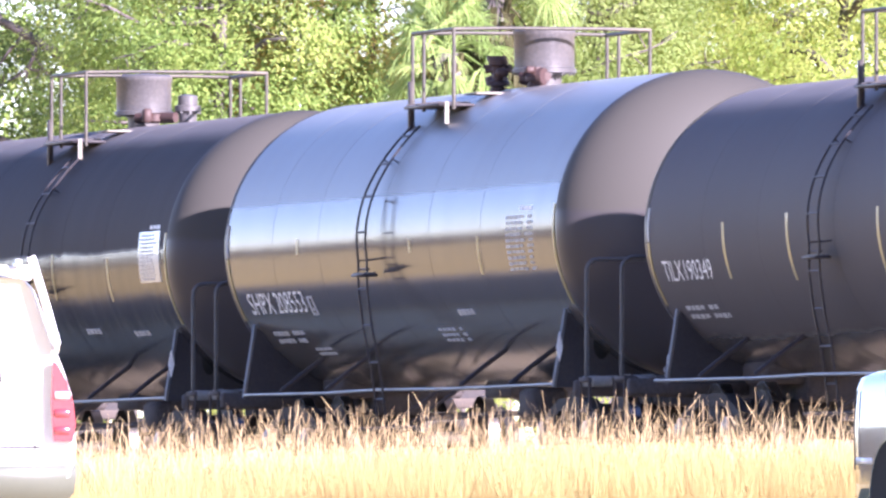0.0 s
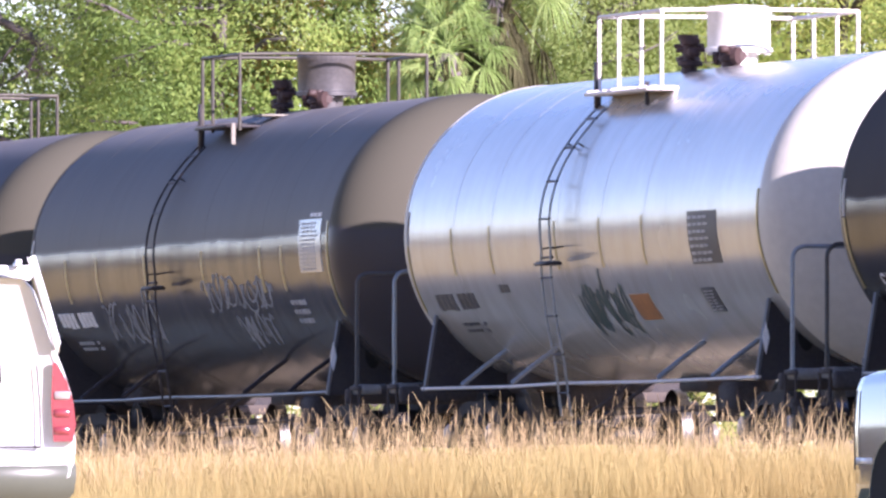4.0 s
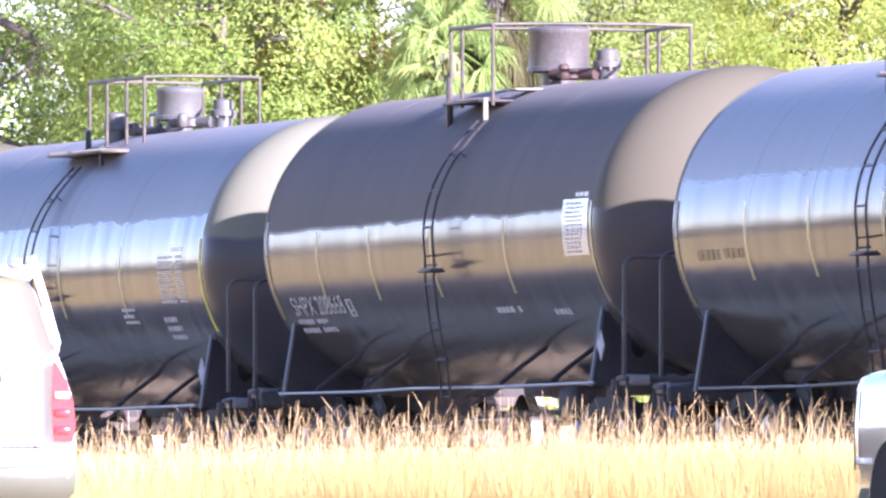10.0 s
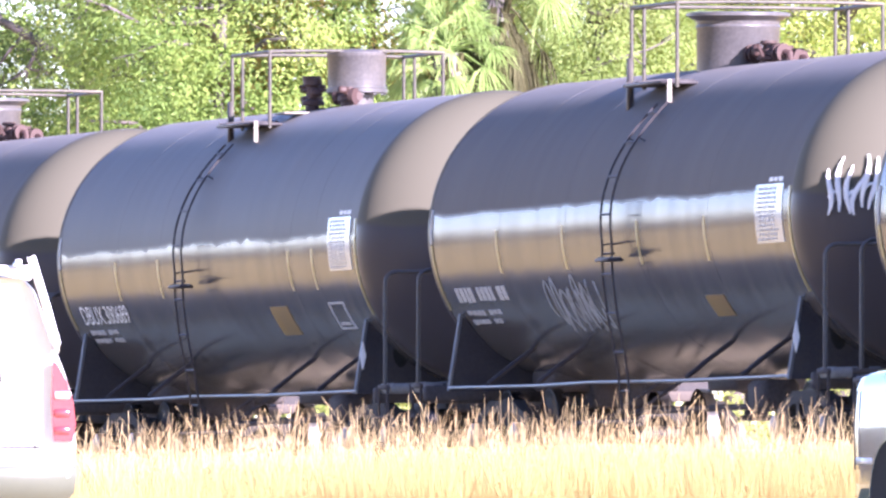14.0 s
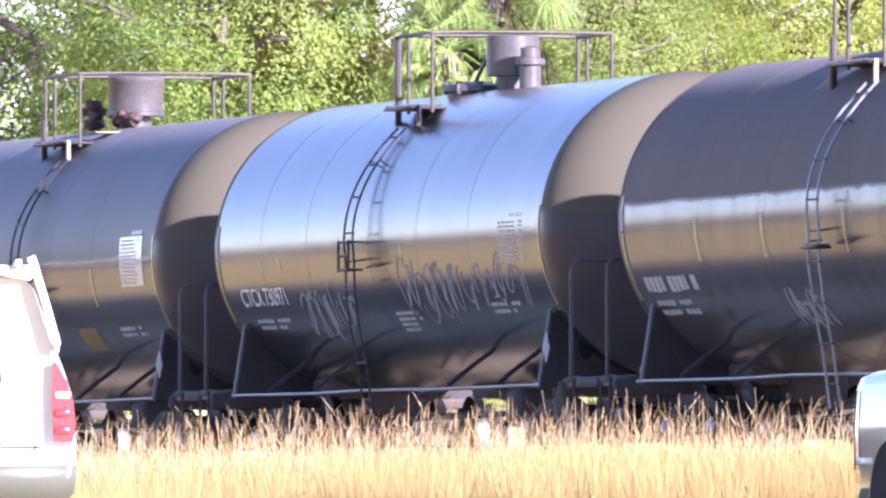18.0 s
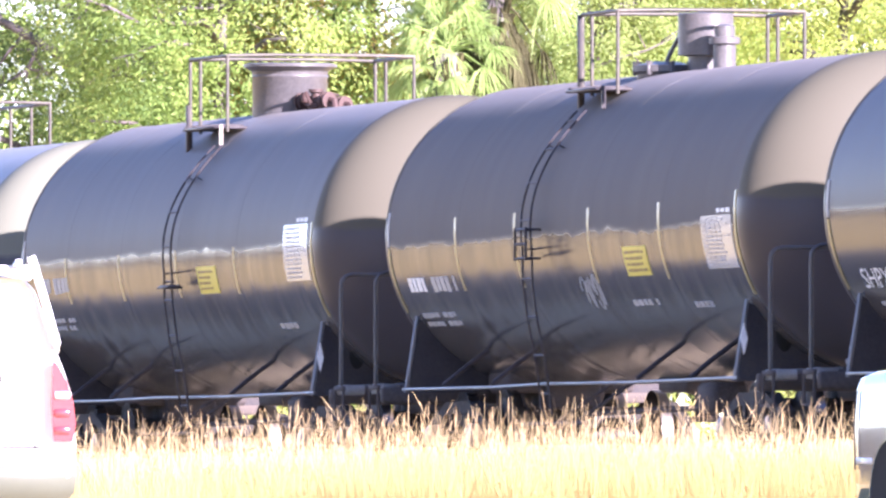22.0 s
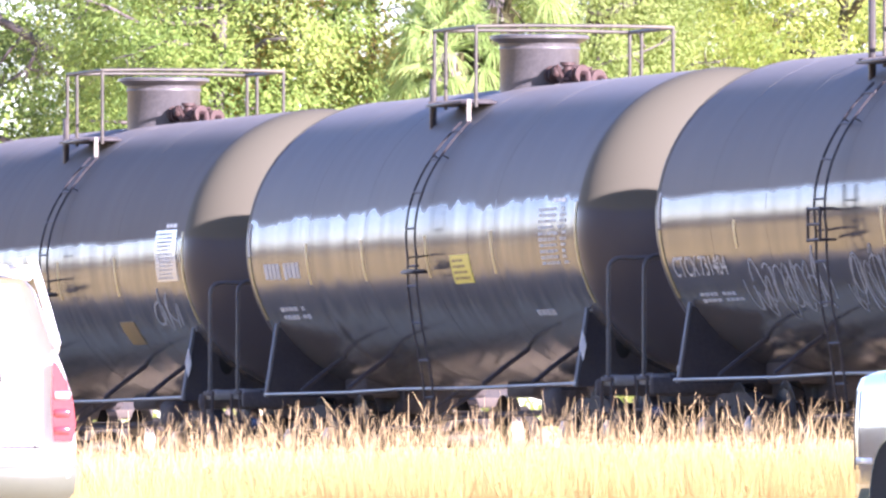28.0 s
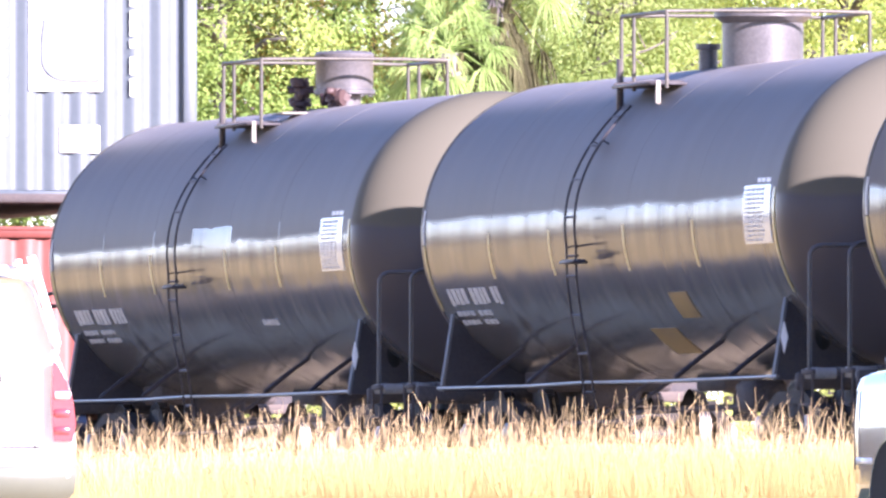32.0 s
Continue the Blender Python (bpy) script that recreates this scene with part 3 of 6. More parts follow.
def add_ends(car, pipe_mat, dx):
    """Couplers, stub sills, bolster webs, end platforms, grab rails."""
    bar = M_PALE_STEEL if pipe_mat == M_RAILING_WHITE else M_HANDRAIL
    for e in (-1, 1):
        flip = pose(e * dx, 0, 0, 0, 0, 0 if e > 0 else 180)

        def sill():
            s = Shape().box(7.05, 0, 0.86, 3.1, 0.55, 0.28, bevel=0.03).box(6.05, 0, 1.0, 0.9, 1.3, 0.22, bevel=0.04)
            return s.made("stub_sill", M_FRAME)
        part("stub_sill", shared("sill", sill), car, at=flip)

        def coupler():
            s = Shape().box(8.55, 0, 0.86, 0.55, 0.17, 0.2, bevel=0.03)
            s.plate([(-0.12, -0.14), (0.12, -0.14), (0.2, -0.02), (0.16, 0.14), (0.02, 0.16), (0.02, 0.03), (-0.12, 0.06)], 0.28, Matrix(((1, 0, 0, 8.68), (0, 1, 0, 0), (0, 0, 1, 0.72), (0, 0, 0, 1))))
            s.tube([(8.5, -0.3, 0.8), (8.6, -0.32, 0.62), (8.72, -0.2, 0.48), (8.8, -0.02, 0.5)], 0.025, 6)
            return s.made("coupler", M_FRAME)
        part("coupler", shared("coupler", coupler), car, at=flip)

        def web():
            o = [(-1.42, 0.90), (1.42, 0.90), (1.30, 1.64)] + [((RADIUS - 0.02) * math.cos(t), AXIS + (RADIUS - 0.02) * math.sin(t)) for t in np.linspace(-0.62, -math.pi + 0.62, 15)] + [(-1.30, 1.64)]
            m = Matrix(((0, 0, 1, 6.78), (1, 0, 0, 0), (0, 1, 0, 0), (0, 0, 0, 1)))
            return Shape().plate(o, 0.02, m).made("bolster_web", M_STEEL)
        plate = part("bolster_web", shared("web", web), car, at=flip)

        # a black disc on the web, painting in the shade of a hole
        def opening():
            return Shape().lathe([(0.10, 0.0), (0.115, 0.006), (0.115, 0.03), (0.10, 0.036)], 18, Matrix(((0, 0, 1, 6.772), (0.62, 0.3, 0, -0.95), (-0.6, 1.15, 0, 1.32), (0, 0, 0, 1)))).made("web_hole_disc", M_RUBBER_AND_HOLES)
        part("web_hole_disc", shared("web_hole_disc", opening), plate, "black disc painting in a shaded hole")
        for side in (-1, 1):
            def flange():
                return Shape().tube([(6.79, -1.42, 0.90), (6.79, -1.30, 1.66)], 0.024, 6).made("web_flange", M_PIPE)
            part("web_flange", shared("flange", flange), car, at=flip if side * e < 0 else flip @ Matrix.Diagonal((1, -1, 1, 1)))

        def platform():
            s = Shape().box(8.12, 0, 0.96, 0.42, 2.9, 0.05, bevel=0.008)
            for k in range(14):
                s.box(8.12, -1.36 + k * 0.21, 0.99, 0.40, 0.03, 0.03)
            return s.made("end_platform", M_FRAME)
        part("end_platform", shared("platform", platform), car, at=flip)

        def beam():
            return Shape().box(7.75, 0, 0.88, 0.12, 2.9, 0.16, bevel=0.02).made("end_beam", M_FRAME)
        part("end_beam", shared("beam", beam), car, at=flip)

        for y in (-1.32, 1.32):
            # lighter than the underframe: sunlight on the steps, painted into their colour
            corner = shared("corner_step", lambda: Shape().box(8.12, 0, 0.945, 0.46, 0.2, 0.1, bevel=0.015).made("corner_step", M_STEP_LIT))
            part("corner_step", corner, car, "grey corner step with sunlight painted in", flip @ Matrix.Translation((0, y, 0)))

        def grab():
            arc = [(8.12, -1.42 + 0.12 * (1 - math.cos(t)), 2.0 + 0.12 * math.sin(t)) for t in np.linspace(0, math.pi / 2, 6)]
            path = [(8.12, -1.42, 0.95)] + arc + [(a, -b, c) for a, b, c in arc[::-1]] + [(8.12, 1.42, 0.95)]
            return Shape().tube(path, 0.021, 8).made("end_handrail", bar)
        part("end_handrail", shared("grab" + bar.name, grab), car, at=flip)
        for side in (-1, 1):
            def step():
                s = Shape()
                for dx in (-0.19, 0.19):
                    s.tube([(8.12 + dx, -1.44, 0.95), (8.12 + dx, -1.44, 0.38)], 0.016, 6)
                for z in (0.40, 0.66):
                    s.box(8.12, -1.44, z, 0.40, 0.07, 0.025)
                return s.made("sill_step", M_FRAME)
            part("sill_step", shared("step", step), car, at=flip if side < 0 else flip @ pose(16.24, 0, 0, 0, 0, 180))


def add_side_pipes(car, mat):
    light = M_PALE_STEEL if mat == M_RAILING_WHITE else M_STEEL
    for side in (-1, 1):
        turn = pose(0, 0, 0, 0, 0, 0 if side < 0 else 180)

        def pipe():
            path = [(-6.8, -1.42, 0.93), (-3, -1.42, 0.92), (-0.8, -1.42, 0.935), (2.6, -1.42, 0.92), (6.8, -1.42, 0.93)]
            return Shape().tube(path, 0.016, 8).made("side_pipe", mat)
        side_rail = part("side_pipe", shared("side_pipe" + mat.name, pipe), car, "worn grey side rail pipe", at=turn)
        for x in (-5.1, -3.0, 2.9, 5.0):
            def strut():
                p = around(0, -50.5, 0.0)
                return Shape().tube([(0, -1.42, 0.95), (0, (p.y - 1.42) / 2, (p.z + 0.95) / 2 + 0.01), (0, p.y + 0.02, p.z + 0.02)], 0.026, 6).made("strut", light)
            part("strut", shared("strut" + light.name, strut), side_rail, at=Vector((x, 0, 0)))


def ladder_spot(d):
    """A place on the ladder's arc: it stands off a little more lower down."""
    return around(0, d, 0.055 + 0.085 * (1 - smooth(0, 44, d)))


def ladder(car, style, x=-0.45, pale=False):
    """A bent ladder over the near side, from the platform to below the shell."""
    top, half = 46, 0.19
    steel = M_PALE_STEEL if pale else M_STEEL
    for dx in (-half, half):
        def rail():
            pts = [ladder_spot(d) for d in np.linspace(top, -8, 16)] + [Vector((0, -1.63, 1.93)), Vector((0, -1.58, 1.55)), Vector((0, -1.50, 1.16)), Vector((0, -1.43, 0.62))]
            s = Shape().tube(pts, 0.0125, 6)
            return s.made("ladder_rail", steel)
        part("ladder_rail", shared("ladder_rail" + steel.name, rail), car, at=Vector((x + dx, 0, 0)))

    def rung():
        return Shape().tube([(-half - 0.02, 0, 0), (half + 0.03, 0, 0)], 0.0125, 6).made("rung", M_STEEL)
    spots = [ladder_spot(d) for d in range(41, -14, -13)] + [Vector((0, y, z)) for y, z in ((-1.63, 1.95), (-1.58, 1.58), (-1.51, 1.21), (-1.45, 0.84))]
    for p in spots:
        part("rung", shared("rung", rung), car, at=Vector((x, p.y, p.z)))

    def standoff():
        return Shape().tube([(0, 0, 0), (0, 0.13, 0)], 0.008, 5).made("ladder_bracket", M_STEEL)
    for d in (30, -8):
        p = ladder_spot(d)
        for dx in (-half, half):
            part("ladder_bracket", shared("standoff", standoff), car, at=Matrix.Translation((x + dx, p.y, p.z)) @ pose(0, 0, 0, -d, 0, 0))

    def landing():
        s = Shape().box(0, 0, 0, 0.52, 0.16, 0.03, bevel=0.008)
        for k in range(3):
            s.box(0, -0.05 + 0.05 * k, 0.02, 0.5, 0.012, 0.02)
        return s.made("ladder_step", M_STEEL)
    if style == "step":
        p = around(0, -13, 0.17)
        part("ladder_step", shared("landing", landing), car, at=Vector((x + 0.1, p.y, p.z)))
    else:
        def cage_box():
            s = Shape()
            for dx in (-0.22, 0.22):
                for dz in (-0.14, 0.14):
                    s.tube([(dx, 0.1, dz), (dx, -0.05, dz)], 0.014, 6)
                s.tube([(dx, -0.05, -0.16), (dx, -0.05, 0.16)], 0.014, 6)
            for dz in (-0.14, 0.0, 0.14):
                s.tube([(-0.24, -0.05, dz), (0.24, -0.05, dz)], 0.014, 6)
            return s.made("ladder_guard", M_STEEL)
        p = around(0, -6, 0.15)
        part("ladder_guard", shared("guard", cage_box), car, at=Vector((x, p.y, p.z)))


def top_cage(car, mat, posts, wide, deck, tall=False, cx=0.0, step=False):
    """Walkway, posts and rails round the fittings."""
    a, w, top = wide
    shift = Vector((cx, 0, 0))

    def rails():
        s = Shape()
        for y in (-w, w):
            s.tube([(-a, y, top), (a, y, top)], 0.0195, 8)
        for x in (-a, a):
            s.tube([(x, -w, top + 0.002), (x, -w * 0.5, top + 0.012), (x, w * 0.5, top + 0.012), (x, w, top + 0.002)], 0.0195, 8)
        return s.made("handrail", mat)
    frame_ob = part("handrail", shared(("rails", mat.name, wide), rails), car, "open pipe railing round the top fittings", shift)
    xs = [-a, -a * 0.45, a] if posts == 3 else [-a, -a * 0.36, a * 0.36, a]
    for y in (-w, w):
        foot = AXIS + math.sqrt(RADIUS ** 2 - w ** 2)
        for x in xs:
            def post():
                low = 3.73 if y < 0 else foot - 0.02
                return Shape().tube([(0, 0, low), (0, 0, top)], 0.0195, 8).made("post", mat)
            part("post", shared(("post", y, top, mat.name), post), frame_ob, at=Vector((x, y, 0)))

    def heavy():
        return Shape().box(-a - 0.02, -w - 0.01, (3.51 + top) / 2 if tall else 3.78, 0.07, 0.06, top - 3.51 if tall else 0.54, bevel=0.01).made("corner_post", M_STEEL)
    part("corner_post", shared(("heavy", wide, tall), heavy), frame_ob)

    def walkway(x0, x1, y0, y1, z, m, words):
        key = (x0, x1, y0, y1)
        base = part("walkway", shared(("deck", key, m.name), lambda: Shape().box((x0 + x1) / 2, (y0 + y1) / 2, z, x1 - x0, y1 - y0, 0.03, bevel=0.006).made("walkway", m)), car, words, shift)
        for k in range(int((x1 - x0) / 0.16)):
            bar = shared(("grating_bar", y0, y1, m.name), lambda: Shape().box(0, (y0 + y1) / 2, 0, 0.024, y1 - y0 - 0.02, 0.022).made("grating_bar", m))
            part("grating_bar", bar, base, at=Vector((x0 + 0.08 + k * 0.16, 0, z + 0.024)))
    z = AXIS + math.sqrt(RADIUS ** 2 - 0.75 ** 2) + 0.05
    if deck:
        run = a if a < 1.5 else 0.6 * a
        walkway(-run, run, -1.12, -0.76, z - 0.09, mat, "steel grating walkway")
    else:
        walkway(-a, a * 0.7, -1.10, -0.73, z - 0.04, M_STEEL, "small steel grating step")

    def bracket():
        s = Shape()
        s.box(a * 0.7, -1.02, z - 0.12, 0.035, 0.04, 0.22).tube([(a * 0.7, -1.02, z - 0.22), (a * 0.7 + 0.05, -0.98, z - 0.26)], 0.014, 6)
        # the pale tone paints sunlight onto the foot of the post
        return s.made("walkway_bracket", M_STEEL if tall or deck else M_BRACKET_LIT)
    if step:
        # pale tone again: sunlight on the plate's top, put into its colour
        plate = shared(("step_plate", wide), lambda: Shape().box(a * 0.5, -0.58, z + 0.075, 0.5, 0.30, 0.022, bevel=0.005).made("step_plate", M_BRACKET_LIT))
        part("step_plate", plate, car, "steel step plate with sunlight painted in", shift)
    part("walkway_bracket", shared(("brk", tall, deck, wide), bracket), car, at=shift)


def bolts(s, r, z, n, size=0.022):
    for k in range(n):
        t = 2 * math.pi * k / n
        s.box(r * math.cos(t), r * math.sin(t), z, size, size, size * 1.4)


def clamps(lid, n, r, z):
    """Swing bolts round a manway lid."""
    for k in range(n):
        t = 2 * math.pi * k / n
        bolt = shared("clamp", lambda: Shape().box(0, 0, 0, 0.05, 0.05, 0.11, bevel=0.01).lathe([(0.032, 0.05), (0.032, 0.08)], 6).made("clamp", M_HOUSING))
        part("clamp", bolt, lid, at=Vector((r * math.cos(t), r * math.sin(t), z)))


def fittings(car, style, mat, hx):
    """Protective housing, valves and nozzles on the crown of the shell."""
    top = AXIS + RADIUS
    base = top - 0.06
    if style in ("drum", "drum_pipe", "grey_pair"):
        squat = 0.41 if style == "grey_pair" else 0.36 if mat == M_HOUSING_PALE else 0.5
        wide = 0.82 if style == "grey_pair" else 1.0

        def drum():
            s = Shape().lathe([(wide * r, z) for r, z in ((0.17, base), (0.18, top + 0.12), (0.325, top + 0.14), (0.325, top + 0.18), (0.305, top + 0.19), (0.305, top + squat), (0.315, top + squat + 0.01), (0.315, top + squat + 0.06), (0.28, top + squat + 0.085), (0.05, top + squat + 0.1))], 40)
            bolts(s, 0.29 * wide, top + 0.13, 14)
            return s.made("fitting_housing", mat, False)
        part("fitting_housing", shared(("drum", style == "grey_pair", mat.name), drum), car, at=Vector((0.25 + hx, 0.05, 0)))
    if style == "drum":
        def valve():
            s = Shape().lathe([(0.07, base), (0.07, top + 0.06), (0.12, top + 0.07), (0.12, top + 0.11), (0.06, top + 0.13), (0.06, top + 0.26), (0.10, top + 0.28), (0.10, top + 0.33)], 14)
            s.box(0.03, 0.02, top + 0.2, 0.22, 0.12, 0.09, bevel=0.02).tube([(-0.1, -0.1, top + 0.22), (0.18, 0.1, top + 0.22)], 0.025, 6)
            return s.made("valve", M_VALVE)
        part("valve", shared("valve_a", valve), car, at=Vector((-0.55 + hx, -0.25, 0)))
        part("valve", shared("valve_a", valve), car, at=Vector((-0.2 + hx, -0.32, -0.05)))

        def side_valve():
            s = Shape().tube([(-0.24, -0.06, top + 0.1), (0.22, 0.06, top + 0.1)], 0.045, 10).lathe([(0.09, top - 0.08), (0.09, top + 0.05), (0.12, top + 0.06), (0.12, top + 0.1), (0.06, top + 0.12), (0.05, top + 0.2)], 16)
            s.tube([(0.2, -0.02, top + 0.1), (0.24, 0.02, top + 0.1)], 0.085, 12).tube([(-0.26, -0.08, top + 0.1), (-0.22, -0.04, top + 0.1)], 0.08, 12)
            s.box(0.02, -0.08, top + 0.17, 0.12, 0.09, 0.07, bevel=0.015)
            return s.made("valve", M_VALVE)
        part("valve", shared("side_valve", side_valve), car, at=Vector((0.62 + hx, -0.12, -0.01)))
    if style in ("drum_pipe", "grey_pair"):
        def nozzle():
            s = Shape().lathe([(0.10, base), (0.10, top + 0.22), (0.145, top + 0.23), (0.145, top + 0.29), (0.11, top + 0.30), (0.11, top + 0.40), (0.03, top + 0.42)], 18)
            bolts(s, 0.13, top + 0.22, 8)
            return s.made("relief_nozzle", mat)
        part("relief_nozzle", shared(("nozzle", mat.name), nozzle), car, at=Vector((0.45 + hx, 0.5, -0.05)))

        def flange_valve():
            s = Shape().tube([(-0.2, -0.15, top + 0.1), (0.2, 0.2, top + 0.1)], 0.06, 8).lathe([(0.11, top + 0.06), (0.11, top + 0.14)], 12)
            s.box(0.1, -0.1, top + 0.12, 0.1, 0.1, 0.16, bevel=0.02)
            return s.made("valve", M_HOUSING if mat == M_HOUSING_GREY else M_VALVE)
        part("valve", shared(("fv", mat.name), flange_valve), car, at=Vector((0.72 + hx, 0.06, 0.0)))
        if style == "grey_pair":
            part("relief_nozzle", shared(("nozzle", mat.name), None), car, at=Vector((-0.7 + hx, -0.45, -0.18)))

            def manway():
                s = Shape().lathe([(0.25, base - 0.05), (0.25, top + 0.03), (0.29, top + 0.04), (0.29, top + 0.09), (0.1, top + 0.11)], 22)
                s.tube([(-0.15, 0, top + 0.1), (-0.2, 0, top + 0.25), (0.2, 0, top + 0.25), (0.15, 0, top + 0.1)], 0.02, 6)
                return s.made("manway_lid", M_HOUSING)
            lid = part("manway_lid", shared("manway", manway), car, at=Vector((-0.55 + hx, -0.05, -0.03)))
            clamps(lid, 6, 0.27, top + 0.07)
    if style == "bucket":
        def bucket():
            s = Shape().lathe([(0.40, base - 0.08), (0.40, top + 0.36), (0.41, top + 0.37), (0.41, top + 0.39), (0.40, top + 0.40), (0.405, top + 0.43), (0.48, top + 0.475), (0.50, top + 0.48), (0.50, top + 0.51), (0.46, top + 0.52), (0.38, top + 0.47), (0.36, top + 0.30), (0.05, top + 0.28)], 36)
            return s.made("fitting_bonnet", mat)
        part("fitting_bonnet", shared(("bucket", mat.name), bucket), car, "flared steel bonnet over the valves", at=Vector((0.25 + hx, 0.0, 0)))

        def plug():
            s = Shape().tube([(-0.26, -0.1, top + 0.13), (0.24, 0.1, top + 0.13)], 0.05, 12).lathe([(0.08, top - 0.06), (0.08, top + 0.06), (0.11, top + 0.07), (0.11, top + 0.1), (0.05, top + 0.12), (0.05, top + 0.21), (0.08, top + 0.22), (0.08, top + 0.25)], 16)
            for x in (-0.25, -0.19, 0.17, 0.23):
                s.tube([(x - 0.012, x * 0.4 - 0.005, top + 0.13), (x + 0.012, x * 0.4 + 0.005, top + 0.13)], 0.092, 14)
            s.box(-0.08, -0.1, top + 0.16, 0.11, 0.08, 0.12, bevel=0.02).tube([(0.1, -0.08, top + 0.1), (0.12, -0.14, top + 0.22)], 0.018, 6)
            s.tube([(0.24, 0.1, top + 0.13), (0.32, 0.13, top + 0.12), (0.34, 0.14, top + 0.02)], 0.035, 8)
            return s.made("valve", M_VALVE)
        part("valve", shared("plug", plug), car, at=Vector((0.95 + hx, 0.12, -0.02)))
        part("valve", shared("plug", plug), car, at=Vector((0.75 + hx, 0.34, -0.06)))
    if style == "bucket_plain":
        def bucket2():
            s = Shape().lathe([(0.39, base - 0.06), (0.39, top + 0.40), (0.47, top + 0.46), (0.47, top + 0.52), (0.44, top + 0.54), (0.1, top + 0.55)], 36)
            return s.made("fitting_bonnet", mat)
        part("fitting_bonnet", shared(("bucket2", mat.name), bucket2), car, "flared steel bonnet over the valves", at=Vector((0.3 + hx, 0.1, 0)))
        part("valve", shared("stub", lambda: Shape().lathe([(0.09, base - 0.1), (0.09, top + 0.16), (0.12, top + 0.17), (0.12, top + 0.22)], 14).box(-0.1, 0, top + 0.14, 0.14, 0.1, 0.1, bevel=0.02).made("valve", M_HOUSING)), car, at=Vector((-0.45 + hx, -0.25, 0)))
    if style == "hatch":
        def hatch():
            s = Shape().lathe([(0.17, base - 0.04), (0.17, top + 0.14), (0.27, top + 0.15), (0.27, top + 0.55), (0.25, top + 0.56), (0.05, top + 0.57)], 26)
            return s.made("fitting_housing", mat)
        part("fitting_housing", shared(("hatch", mat.name), hatch), car, at=Vector((0.2 + hx, 0.1, 0)))

        def man():
            s = Shape().lathe([(0.26, base - 0.12), (0.27, top - 0.02), (0.31, top), (0.31, top + 0.06), (0.12, top + 0.10)], 22)
            s.tube([(0, 0, top + 0.05), (0.08, 0.05, top + 0.2), (0.3, 0.12, top + 0.42)], 0.022, 6)
            return s.made("manway_lid", M_HOUSING)
        lid = part("manway_lid", shared("man2", man), car, at=Vector((-0.25 + hx, -0.2, 0)))
        clamps(lid, 8, 0.29, top + 0.02)

        def neck():
            s = Shape().lathe([(0.11, base - 0.1), (0.11, top + 0.24), (0.15, top + 0.25), (0.15, top + 0.31), (0.10, top + 0.32), (0.10, top + 0.42), (0.03, top + 0.44)], 18)
            return s.made("relief_nozzle", mat)
        part("relief_nozzle", shared(("neck", mat.name), neck), car, at=Vector((0.75 + hx, 0.15, 0)))


def strip(car, x, d0, d1, mat=None):
    mat = mat or M_STRIP
    part("reflective_strip", shared(("strip", d0, d1, mat.name), lambda: curved_plate(-0.04, 0.04, d0, d1, 0.004, 5).made("reflective_strip", mat)), car, at=Vector((x, 0, 0)))


def data_panel(car, key, x0, x1, d0, d1, mat):
    """The specification stencil near the forward end: a white field with dark print."""
    if mat in (M_PANEL, M_WORN):
        field = part("data_panel", shared(("panel", x0, x1, d0, d1, mat.name), lambda: curved_plate(x0, x1, d0, d1, 0.006, 6).made("data_panel", mat)), car, "white specification stencil panel")
        tagged(part("print", bars_mesh(x0 + 0.08, x1 - 0.08, d0 + 0.9, d1 - 0.5, 12, key, M_PRINT_GREY, 0.45, True, 0.011), field), kind="stuff")
    else:
        tagged(part("data_panel", shared(("panel_rows", x0, x1, d0, d1, mat.name), lambda: bars_mesh(x0, x1, d0, d1, 10, 5, mat, 0.42, False)), car, "rows of stencilled specification writing"), kind="stuff")


